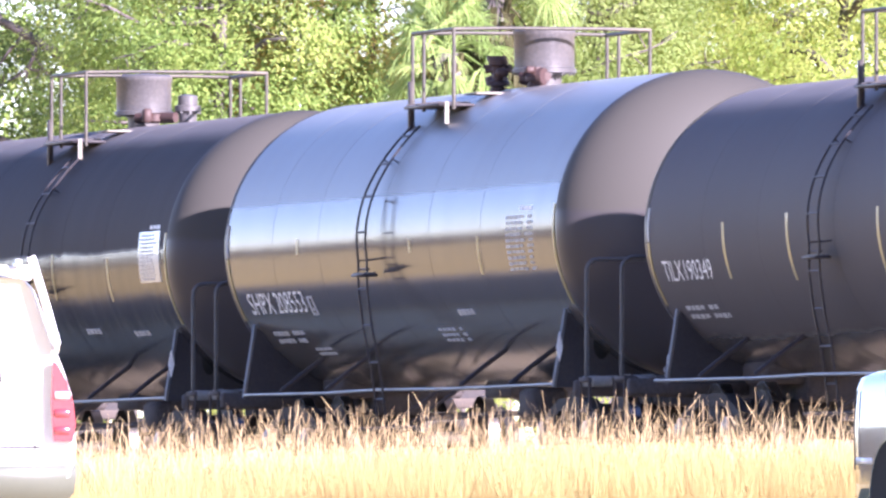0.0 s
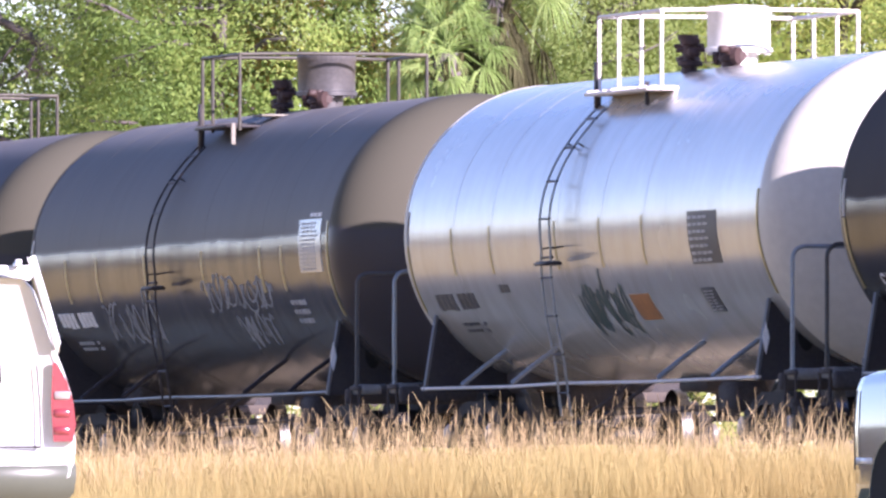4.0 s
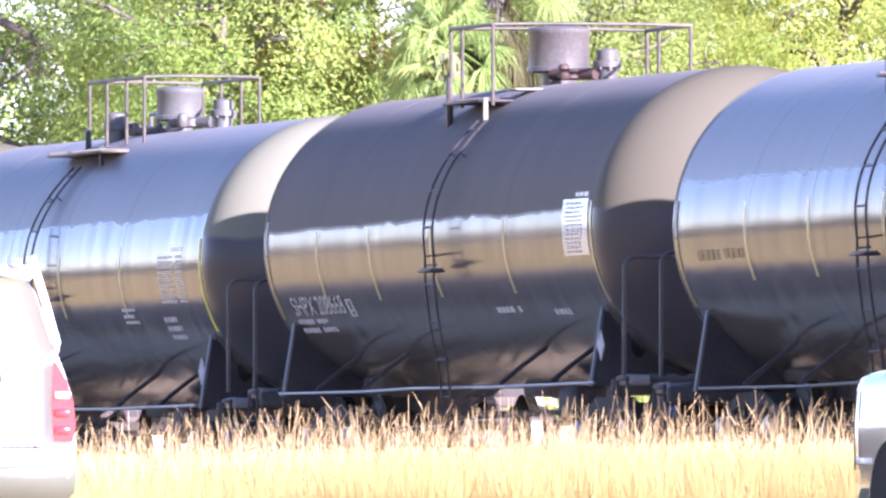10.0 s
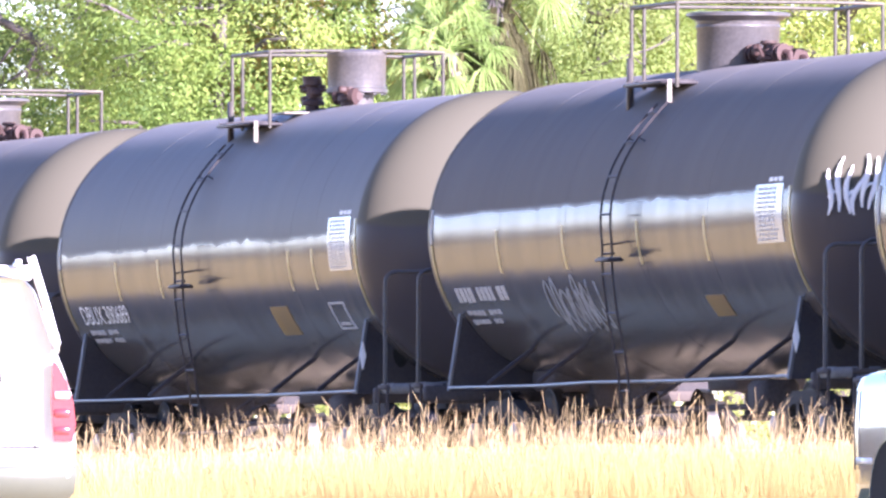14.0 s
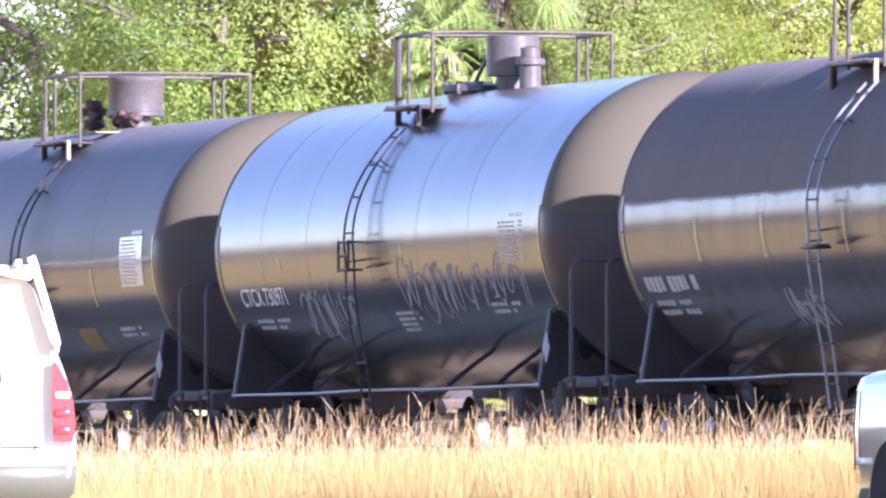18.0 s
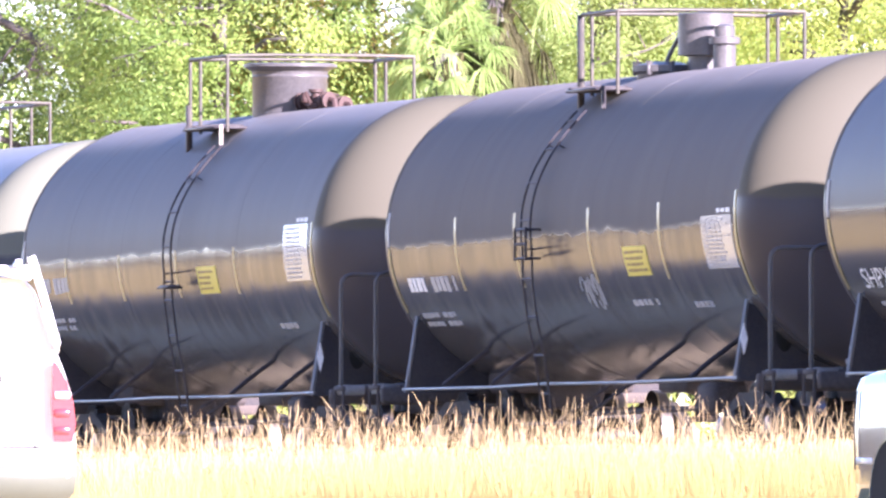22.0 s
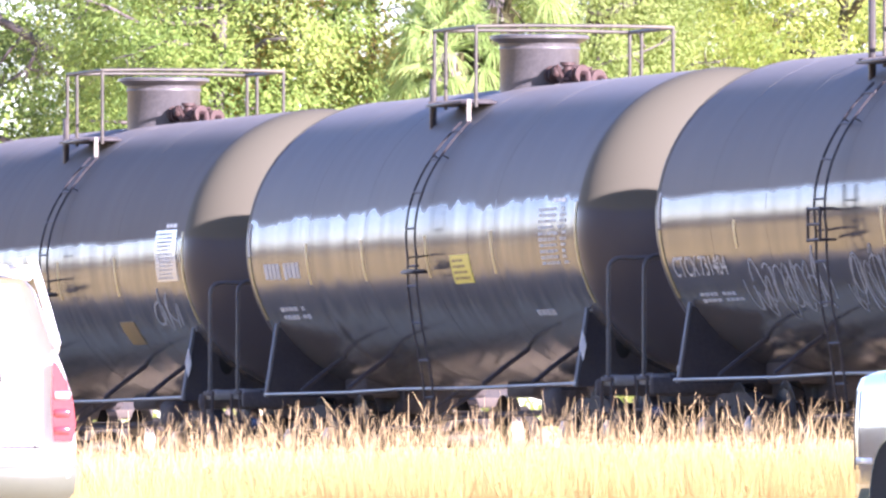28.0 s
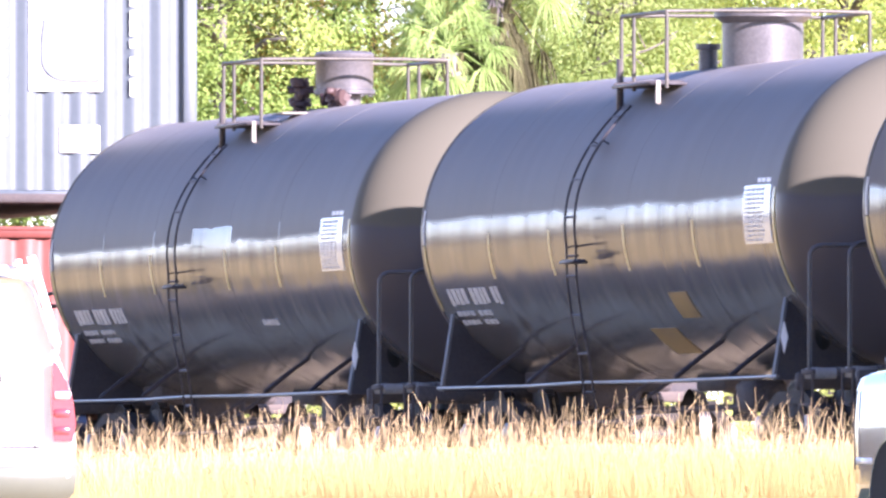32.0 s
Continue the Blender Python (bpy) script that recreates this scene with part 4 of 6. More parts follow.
def tank_car(spec, index):
    front, rear = spec["r"], spec["l"]
    mid = (front + rear) / 2
    half = (front - rear) / 2
    dx = half - HALF
    car = thing("tank_car", spec["label"], "tank car", "tank cars of the train")
    paint = spec["paint"]
    seams = tuple(x + 0.14 for x, _, _ in spec["strips"]) if len(spec.get("strips", ())) > 3 else (-5.1, -3.0, -0.2, 1.9, 4.1)
    part("tank_shell", shell_mesh(half).made("tank_shell", paint, True), car)
    joint = seam_mesh().made("jacket_seam", paint, False)
    for x in seams:
        part("jacket_seam", joint, car, at=Vector((x, 0, 0)))
    part("tank_head", shared(("head", 1, spec["head"].name), lambda: head_mesh(True).made("tank_head", spec["head"], True)), car, spec.get("head_label", ""), Vector((dx, 0, 0)))
    part("tank_head", shared(("head", 0, spec["head"].name), lambda: head_mesh(False).made("tank_head", spec["head"], True)), car, at=Vector((-dx, 0, 0)))
    rail_mat = spec.get("rails", M_RAILING)
    add_ends(car, spec.get("pipes", M_PIPE), dx)
    add_side_pipes(car, spec.get("pipes", M_PIPE))
    add_trucks(car, dx)
    ladder(car, spec.get("ladder", "step"), spec.get("lx", -0.45), spec.get("pale_ladder", False))
    top_cage(car, rail_mat, spec.get("posts", 3), spec.get("wide", (0.72, 0.93, 4.53) if spec["top"] == "hatch" else (0.9, 1.01, 4.53)), spec.get("deck", False), spec["top"] == "hatch", spec.get("cx", -0.55 if spec["top"] == "hatch" else 0.0), spec["top"] in ("drum", "drum_pipe") and not spec.get("deck"))
    fittings(car, spec["top"], spec.get("housing", M_HOUSING), spec.get("hx", 0.25) - 0.25)

    def outlet():
        s = Shape().lathe([(0.28, 1.05), (0.28, 0.86), (0.12, 0.82), (0.12, 0.62), (0.17, 0.61), (0.17, 0.56)], 16)
        s.box(0, 0, 0.93, 1.1, 0.7, 0.16, bevel=0.03)
        return s.made("bottom_outlet", M_FRAME)
    part("bottom_outlet", shared("outlet", outlet), car)

    def rigging():
        s = Shape().tube([(-6.0, 0.35, 0.72), (6.0, 0.35, 0.72)], 0.022, 6).box(2.6, -0.5, 0.78, 0.7, 0.35, 0.3, bevel=0.05).tube([(-3.5, -0.35, 0.66), (3.5, -0.35, 0.7)], 0.03, 6)
        s.tube([(-1.2, -1.3, 0.5), (-0.9, -0.7, 0.95)], 0.02, 6).tube([(-0.4, -1.3, 0.5), (-0.1, -0.7, 0.95)], 0.02, 6).tube([(-1.9, -1.32, 0.55), (0.7, -1.32, 0.55)], 0.022, 6)
        return s.made("brake_rigging", M_FRAME)
    part("brake_rigging", shared("rigging", rigging), car)
    def brake_gear():
        s = Shape().box(-7.85, -0.55, 1.18, 0.3, 0.42, 0.36, bevel=0.04).box(-7.85, -1.0, 1.1, 0.22, 0.22, 0.24, bevel=0.03)
        s.tube([(-7.85, -0.75, 1.3), (-7.85, -0.75, 1.52), (-7.85, -0.95, 1.55)], 0.03, 6).tube([(-7.7, -1.2, 1.05), (-7.7, -0.2, 1.05)], 0.03, 6)
        s.lathe([(0.05, 0.0), (0.05, 0.06)], 10, pose(-7.62, -0.55, 1.25, 0, 90, 0))
        return s.made("brake_gear", M_GEAR)
    if not spec.get("reservoir"):
        part("brake_gear", shared("brake_gear", brake_gear), car, "dark brake valve and pipes", at=Vector((-dx, 0, 0)))
    if spec.get("reservoir"):
        part("air_reservoir", shared("reservoir", lambda: Shape().lathe([(0.08, -0.26), (0.17, -0.24), (0.215, -0.17), (0.215, 0.17), (0.17, 0.24), (0.08, 0.26)], 24, pose(0, 0, 0, 90, 0, 0)).made("air_reservoir", M_GREY_TANK, True)), car, "slate grey air reservoir", Vector((7.75, -1.10, 1.19)))
    low = spec.get("low", 0.0)
    up = round(math.degrees((0.04 + low) / RADIUS), 2)   # decals keep their height on a shell that sits lower
    for x, d0, d1 in spec.get("strips", ()):
        strip(car, x, d0 + up, d1 + up)
    if spec.get("edge_tape_and_glint", True):
        # the first, pale piece is a painted reflection on the rim weld
        for x, d0, d1, m in ((-half + 0.04, -4, 9, M_FADED), (-half + 0.04, -30, -4.5, M_STRIP), (half - 0.05, -30, 8, M_YELLOW if low else M_STRIP)):
            part("edge_tape_and_glint", shared(("edge_tape_and_glint", d0, d1, m.name), lambda: curved_plate(-0.03, 0.03, d0, d1, 0.010, 10).made("edge_tape_and_glint", m)), car, at=Vector((x, 0, 0)))
    p = spec.get("panel")
    if p:
        p = (p[0], p[1], p[2] + up, p[3] + up, p[4])
        data_panel(car, index, *p)
        part("panel_header", shared(("header", p[1], p[3]), lambda: bars_mesh(p[1] - 0.55, p[1] - 0.02, p[3] + 0.8, p[3] + 2.6, 1, 3, M_WHITE, 0.1, False)), car)
    for words, x0, x1, dt, db, m in spec.get("marks", ()):
        spans = [max(v.co.x for v in text_mesh(w, 1.0, m).vertices) for w in [words] + words.split()]
        first, last = ((x1 - x0) * w / spans[0] for w in spans[1:])
        for w, xa, xb in zip(words.split(), (x0, x1 - last), (x0 + first, x1)):
            part("lettering", wrap_lettering(w, xa, xb, dt + up, db + up, m), car, "stencilled reporting mark")
    for x0, x1, d0, d1, n, m in spec.get("bars", ()):
        tagged(part("stencil", bars_mesh(x0, x1, d0 + up, d1 + up, n, index * 7 + int(10 * x0), m), car), kind="stuff")
    for x0, x1, d0, d1, m in spec.get("plates", ()):
        plate = part("placard", curved_plate(x0, x1, d0 + up, d1 + up, 0.006, 5).made("placard", m), car, "bright yellow hazard placard" if m == M_YELLOW else "")
        if m == M_PRINT:
            tagged(part("print", bars_mesh(x0 + 0.06, x1 - 0.06, d0 + up + 0.8, d1 + up - 0.4, 7, index, M_FADED, 0.5, True, 0.011), plate), kind="stuff")
        if m == M_YELLOW:
            tagged(part("print", bars_mesh(x0 + 0.08, x1 - 0.08, d0 + up + 1.5, d1 + up - 0.5, 4, index, M_AMBER, 0.5, True, 0.011), plate), kind="stuff")
    for x0, x1, d0, d1 in spec.get("boxes", ()):
        def outline():
            s = Shape()
            for q in ((x0, x1, d1 - 0.8, d1), (x0, x1, d0, d0 + 0.8), (x0, x0 + 0.07, d0, d1), (x1 - 0.07, x1, d0, d1), (x0 + 0.15, x1 - 0.15, d0 + 2.0, d0 + 3.2)):
                c = curved_plate(*q, 0.005, 3)
                s.add(c.v, c.f)
            return s.made("stencil_frame", M_FADED)
        tagged(part("stencil_frame", outline(), car), kind="stuff")
    for x0, x1, d0, d1, m, n in spec.get("scrawl", ()):
        tagged(part("chalk_scrawl", scrawl_mesh(x0, x1, d0 + up, d1 + up, index * 3 + int(x0), m, n, 0.009 if m == M_SMEAR else 0.015), car, "pale graffiti scrawl"), kind="stuff")

    def flag():
        return Shape().plate([(-0.07, 0), (0, -0.15), (0.07, 0), (0, 0.15)], 0.012, Matrix(((0, 0, 1, 6.83), (-0.5, 0, 0, -1.37), (0, 1, 0, 1.29), (0, 0, 0, 1)))).made("hazard_sign", M_WHITE)
    if spec.get("tag"):
        part("web_tag", Shape().box(-6.772 - dx, -1.09, 1.21, 0.008, 0.16, 0.075, bevel=0.003).made("web_tag", M_WHITE), car, "small white plate on the web")
    if spec.get("sign", True):
        part("hazard_sign", shared("flag", flag), car, "white diamond sign in a bracket")
    if low:
        for ob in car.children:
            kind = ob.name.split(".")[0]
            if kind not in ("truck", "coupler", "stub_sill"):
                ob.location.z += 0.02 if kind == "end_handrail" else -low
    slim = spec.get("slim")
    if slim:
        squeeze = Matrix.Translation((0, 0, 0.95)) @ Matrix.Diagonal((1, slim, slim, 1)) @ Matrix.Translation((0, 0, -0.95))
        for ob in car.children:
            if ob.name.split(".")[0] not in ("truck", "coupler", "stub_sill", "end_platform", "end_beam", "end_handrail", "sill_step", "side_pipe"):
                ob.matrix_basis = squeeze @ ob.matrix_basis
    TRAIN.append((car, mid))
    return car


# ---- the cars, from the head of the clip to its end ----
def matte(name, edge=2.6, jag=0.03, **k):
    return tank_paint(name, k.pop("color", BLACK), edge, jag, k.pop("film", 0.68), k.pop("gloss", 0.19), dull=k.pop("dull", 0.08), dusty=k.pop("dusty", 0.44), **k)


def sheen(name, edge=2.83, jag=0.02, **k):
    return tank_paint(name, k.pop("color", BLACK), edge, jag, k.pop("film", 0.36), k.pop("gloss", 0.15), k.pop("dust", (0.255, 0.252, 0.246)), dull=k.pop("dull", 0.2), **k)


PANEL = (5.86, 6.86, -13.0, 7.6, M_PANEL)
PANEL_LOW = (5.2, 6.3, -17.5, 4.0, M_FADED)
STRIPS = tuple((x, -20, -2) for x in (-5.5, -3.95, -1.55, 1.25, 4.0, 5.0))
LONG = tuple((x, -26, 2) for x in (-4.75, -2.4, 0.3, 3.4))
ROWS = (-6.5, -4.85, -38.5, -30.5, 2, M_FADED)
ROWS_LOW = (-6.3, -4.6, -43, -35.5, 2, M_FADED)
SMALL = (2.3, 3.3, -34, -31, 1, M_FADED)
SMALL2 = (4.6, 5.6, -36, -33, 1, M_FADED)


def stencil(x0=-6.6, x1=-4.3, d0=-29, d1=-22, m=None):
    return (x0, x1, d0, d1, 1, m or M_FADED)


def build_train():
    cars = [
        dict(r=-164.15, slim=0.925, l=-178.55, label="matte black tank car with white reporting marks and yellow strips", paint=matte("matte_black_a", 1.35, 0.05, film=0.6, dusty=0.36, dust=(0.10, 0.092, 0.105), dull=0.1), head=M_HEAD, top="bucket", strips=((-4.3, -22, 0), (-1.9, -24, 2), (1.4, -24, 2)), marks=(("TILX 190349", -6.75, -4.9, -13.5, -21.5, M_WHITE),), bars=(ROWS,), panel=PANEL, sign=False),
        dict(r=-181.8, hx=0.37, l=-196.25, label="glossy black tank car with a clean mirror-like side", paint=sheen("gloss_black_a", 2.86, 0.008, film=0.31, dent=0.15, dust=(0.205, 0.21, 0.205)), head=M_HEAD_DIM, head_label="dull dark tank head", top="drum", strips=((-3.95, -6, 0), (1.06, -8, -3), (3.99, -18, -4)), boxes=((-3.98, -3.72, -29, -21),), marks=(("SHPX 208553", -6.65, -4.1, -20, -29, M_WHITE),), bars=(ROWS_LOW, (-5.0, -4.2, -50, -45, 2, M_FADED), (1.0, 2.2, -46, -38, 3, M_FADED), SMALL), panel=PANEL_LOW),
        dict(r=-199.2, lx=0.68, hx=-0.98, l=-213.6, label="weathered black tank car with a cleaned shiny patch", paint=matte("matte_black_b", 2.50, 0.03, color=(0.034, 0.031, 0.034), dusty=0.3, dust=(0.09, 0.084, 0.086), shine=0.12, coat=0.0, patches=((-5.25, -2.0, 2.45, 3.0),)), head=M_HEAD_DIM, head_label="dull dark tank head", top="drum_pipe", strips=((-1.55, -18, 2), (1.46, -18, 1), (4.26, -20, -2)), boxes=((-3.98, -3.72, -34, -26.5),), marks=(("SHPX 208572", -6.4, -4.1, -26, -34, M_WHITE),), bars=(ROWS_LOW, SMALL, SMALL2), panel=PANEL),
        dict(pale_ladder=True, pipes=M_RAILING_WHITE, r=-216.7, lx=-0.7, hx=0.23, l=-230.9, label="white tank car with chalky railings and dark stencils", paint=tank_paint("chalky_white_paint", (0.60, 0.60, 0.58), 6.0, 0.0, 0.3, 0.26, (0.55, 0.55, 0.56), 0.3, grime=1.1, coat=1.0, dent=0.3), head=M_HEAD_WHITE, head_label="off-white dished tank head", top="drum", housing=M_HOUSING_WHITE, rails=M_RAILING_WHITE, wide=(1.25, 0.97, 4.48), posts=4, deck=True, strips=tuple((x, -18, 0) for x in (-5.2, -3.6, -0.9, 0.9, 2.6)), bars=((-6.4, -4.6, -32, -24, 1, M_PRINT), (-5.9, -4.7, -42, -36, 2, M_PRINT), (-3.6, -3.1, -26, -22, 1, M_PRINT)), plates=((4.4, 5.5, -19, 0, M_PRINT), (1.45, 2.2, -40, -29, M_ORANGE), (4.3, 4.8, -38, -28, M_PRINT)), scrawl=((-0.5, 1.2, -44, -22, M_TEAL, 9),)),
        dict(r=-234.4, lx=-0.6, hx=0.36, l=-248.8, label="dull black tank car covered in pale graffiti", paint=matte("matte_black_c", 2.53, 0.02, film=0.5, dent=0.7), head=M_HEAD, top="drum", strips=STRIPS, bars=(stencil(-6.4, -4.3, -31, -23, M_WHITE), (-6.1, -4.8, -42, -36, 2, M_FADED), (5.0, 6.0, -34, -22, 3, M_FADED)), panel=PANEL, scrawl=((-4.1, -1.4, -40, -17, M_CHALK, 5), (1.1, 4.3, -26, -12, M_CHALK, 8), (2.2, 3.8, -44, -28, M_CHALK, 5))),
        dict(r=-251.9, lx=-0.5, hx=-0.65, l=-266.2, label="black tank car with a glossy band and a hinged hatch", paint=matte("matte_black_d", 2.62, 0.05, dusty=0.42, dust=(0.13, 0.128, 0.142), film=0.55, gloss=0.14), head=M_HEAD, top="hatch", ladder="guard", strips=((-4.3, -20, -8), (-1.9, -18, -2), (1.4, -20, -1), (4.3, -16, 0)), bars=(stencil(-6.5, -4.4, -24, -16.5), ROWS, SMALL), panel=(5.9, 6.8, -19, -1, M_WORN), tag=True),
        dict(r=-269.35, lx=0.04, low=0.09, hx=0.33, l=-284.1, label="black tank car with blue sheen, pale head and yellow placard", paint=sheen("blue_sheen_a", 2.87, 0.04, dust=(0.25, 0.255, 0.25), thin_band=(0.35, 0.25)), head=M_HEAD_PALE, head_label="pale dusty tank head", top="grey_pair", housing=M_HOUSING_GREY, posts=4, deck=True, wide=(1.43, 0.98, 4.53), strips=LONG, bars=((-6.6, -4.4, -18, -13.5, 1, M_AMBER), (5.0, 5.4, -29, -26, 1, M_FADED)), boxes=((5.05, 5.65, -40, -30),), panel=(5.1, 6.4, -24, -4, M_FADED), plates=((1.32, 1.95, -30, -19, M_YELLOW),), reservoir=True, pipes=M_RAILING),
        dict(r=-287.4, lx=0.8, hx=-0.68, l=-301.5, label="dusty black tank car with faded stencils", paint=matte("matte_black_e", 2.58, 0.035, dusty=0.32), head=M_HEAD, top="drum_pipe", strips=LONG, boxes=((-3.98, -3.72, -30.5, -23),), marks=(("SHPX 208668", -6.4, -4.1, -22.5, -30.5, M_FADED),), bars=(ROWS, SMALL, SMALL2), panel=PANEL),
        dict(r=-304.6, lx=-0.65, low=0.09, hx=-0.65, l=-319.45, label="black tank car with blue sheen, dirt drips and pale head", paint=sheen("blue_sheen_b", 2.90, 0.045, dust=(0.20, 0.205, 0.20), film=0.42, thin_band=(-0.25, 0.3)), head=M_HEAD_PALE, head_label="pale dusty tank head", top="grey_pair", housing=M_HOUSING_GREY, posts=4, deck=True, cx=-0.7, wide=(1.4, 0.64, 4.54), strips=LONG, plates=((-6.5, -4.4, -30, -20.5, M_AMBER_FAINT),), bars=((3.2, 3.9, -30, -22, 3, M_FADED), (5.1, 5.8, -38, -26, 3, M_FADED)), panel=(5.3, 6.5, -22, -2, M_FADED)),
        dict(r=-322.6, lx=0.64, hx=-0.72, l=-336.95, label="weathered black tank car with a flared bonnet and graffiti", paint=matte("matte_black_f", 2.63, 0.03, dusty=0.36), head=M_HEAD, top="bucket", strips=tuple((x, -18, -2) for x in (-4.4, -1.7, 1.3, 3.9)), bars=(stencil(), ROWS), panel=PANEL, plates=((3.2, 3.9, -40, -31, M_AMBER),), scrawl=((-2.9, -0.9, -44, -20, M_CHALK, 7),), head_scrawl=True),
        dict(r=-340.25, cx=-0.25, wide=(0.9, 0.93, 4.53), lx=-0.58, hx=0.45, l=-354.5, label="grey-black tank car with white data panel and amber placard", paint=matte("matte_black_g", 2.50, 0.05, film=0.5), head=M_HEAD, top="drum", strips=tuple((x, -20, -4) for x in (-4.3, -2.2, 4.0, 5.1)), marks=(("DBUX 300689", -6.5, -4.2, -21.5, -29.5, M_WHITE),), bars=(ROWS,), boxes=((5.3, 6.0, -36, -24),), panel=PANEL, plates=((2.6, 3.4, -39, -26, M_AMBER),)),
        dict(r=-357.8, lx=0.73, hx=-0.68, l=-371.9, pale_ladder=True, label="dull black tank car with a light ladder and chalk marks", paint=matte("matte_black_h", 2.60, 0.03), head=M_HEAD, top="bucket", strips=tuple((x, -18, -2) for x in (-4.2, -1.7, 1.3, 4.0)), bars=(stencil(), ROWS), panel=PANEL, plates=((3.2, 4.0, -41, -31, M_AMBER),), scrawl=((-1.6, -0.3, -46, -30, M_CHALK, 5), (5.2, 6.2, -30, -18, M_CHALK, 4))),
        dict(r=-375.2, lx=-0.47, hx=-0.6, l=-389.5, label="mirror-glossy black tank car reflecting blue sky", paint=tank_paint("gloss_black_b", (0.026, 0.028, 0.032), 6.0, 0.0, 0.22, 0.2, dusty=0.1, dent=0.12, shine=0.34, coat=0.2, crown=0.3), head=M_HEAD, top="hatch", ladder="guard", strips=((-4.3, -12, -6), (1.2, -10, -5)), marks=(("CTCX 730971", -6.35, -4.3, -18, -25.5, M_WHITE),), bars=((-6.1, -4.6, -36, -30, 2, M_FADED), (0.2, 1.2, -40, -30, 4, M_FADED), (4.4, 5.6, -34, -28, 2, M_FADED)), scrawl=((-3.7, -1.5, -42, -18, M_SMEAR, 6), (1.0, 3.5, -36, -10, M_SMEAR, 7), (3.6, 6.2, -32, -12, M_SMEAR, 5)), panel=(5.4, 6.4, -14, 2, M_FADED)),
        dict(r=-392.6, wide=(0.9, 0.95, 4.53), lx=0.73, hx=-0.81, l=-406.95, label="satin black tank car with clear reporting marks", paint=sheen("satin_black", 2.42, 0.012, film=0.44, gloss=0.17, dusty=0.48, dent=0.12, dull=0.13, dust=(0.16, 0.17, 0.172), shine=0.18, coat=0.04), head=M_HEAD, top="drum", strips=tuple((x, -22, -6) for x in (-4.3, -2.0, 4.0)), boxes=((-3.98, -3.72, -31.5, -24.5),), marks=(("SHPX 205742", -6.45, -4.1, -24, -31.5, M_WHITE),), bars=(ROWS_LOW, (4.6, 5.8, -36, -30, 2, M_FADED)), panel=(5.5, 6.6, -14, 6, M_PANEL), plates=((2.5, 3.4, -42, -31, M_AMBER),)),
        dict(r=-410.3, lx=-0.65, hx=-0.4, l=-424.5, label="matte black tank car with bright strips and yellow placard", paint=matte("matte_black_i", 2.36, 0.06, dent=0.9), head=M_HEAD, top="hatch", ladder="guard", strips=tuple((x, -24, 4) for x in (-4.2, -1.7, 1.3, 4.1)), bars=((-6.5, -5.7, -24, -17, 1, M_WHITE), (-5.5, -4.5, -24, -17, 1, M_FADED), ROWS, SMALL, SMALL2), panel=(5.75, 6.9, -21, -2, M_PANEL), plates=((2.6, 3.5, -22, -11, M_YELLOW),), scrawl=((0.6, 1.3, -34, -20, M_CHALK, 4),)),
        dict(r=-427.9, lx=0.82, hx=-0.56, l=-442.05, label="worn black tank car with ragged dull crown and bonnet", paint=matte("matte_black_j", 2.44, 0.05, dent=0.9, film=0.5), head=M_HEAD, top="bucket", strips=tuple((x, -20, -1) for x in (-4.9, -2.2, 0.6, 3.4)), bars=(stencil(-6.5, -4.6, -15.5, -8), (-6.3, -4.9, -31.5, -24.5, 2, M_FADED), SMALL2), panel=(5.75, 6.85, -16, 6, M_PANEL), plates=((1.6, 2.5, -19, -8, M_YELLOW),)),
        dict(r=-445.15, lx=0.43, low=0.09, hx=-0.99, l=-460.1, label="blue-sheened black tank car with grey fittings and placard", paint=sheen("blue_sheen_c", 2.74, 0.012), head=M_HEAD_PALE, head_label="pale dusty tank head", top="drum_pipe", housing=M_HOUSING_PALE, posts=4, deck=True, wide=(1.6, 0.71, 4.52), strips=LONG, bars=((3.4, 4.0, -42, -35, 3, M_FADED),), boxes=((4.9, 5.55, -40, -29),), panel=(5.2, 6.2, -24, -4, M_FADED), plates=((-6.6, -5.0, -29, -21, M_AMBER_FAINT), (-3.7, -2.3, -19, -14.5, M_AMBER), (2.75, 3.5, -33, -21, M_YELLOW),), pipes=M_RAILING),
        dict(r=-463.4, lx=-0.47, hx=-0.4, l=-477.55, label="black tank car with a glossy band and smeared graffiti", paint=matte("matte_black_k", 2.64, 0.03, dusty=0.48, film=0.55, gloss=0.14), head=M_HEAD, top="hatch", ladder="guard", strips=((-4.2, -14, -4), (1.2, -16, -3), (4.0, -16, -2)), marks=(("CTCX 731404", -6.75, -4.75, -16, -23.5, M_FADED),), bars=((-6.2, -4.6, -34, -29, 2, M_FADED),), panel=(5.7, 6.6, -18, 0, M_FADED), scrawl=((-4.3, -1.2, -42, -18, M_SMEAR, 8), (-0.6, 2.0, -40, -18, M_SMEAR, 7), (2.4, 5.4, -42, -16, M_SMEAR, 8))),
        dict(r=-480.8, lx=0.77, hx=-0.58, l=-495.1, label="weathered black tank car with peeling film and bonnet", paint=matte("matte_black_l", 2.70, 0.09, dent=0.9, film=0.5), head=M_HEAD, top="bucket", strips=tuple((x, -18, -2) for x in (-4.5, -2.0, 0.8, 3.6)), bars=(stencil(-6.5, -4.6, -15.5, -8), (-6.3, -4.9, -32, -25, 2, M_FADED), SMALL2), panel=(5.6, 6.7, -16, 6, M_FADED), plates=((1.8, 2.6, -21, -10, M_YELLOW),)),
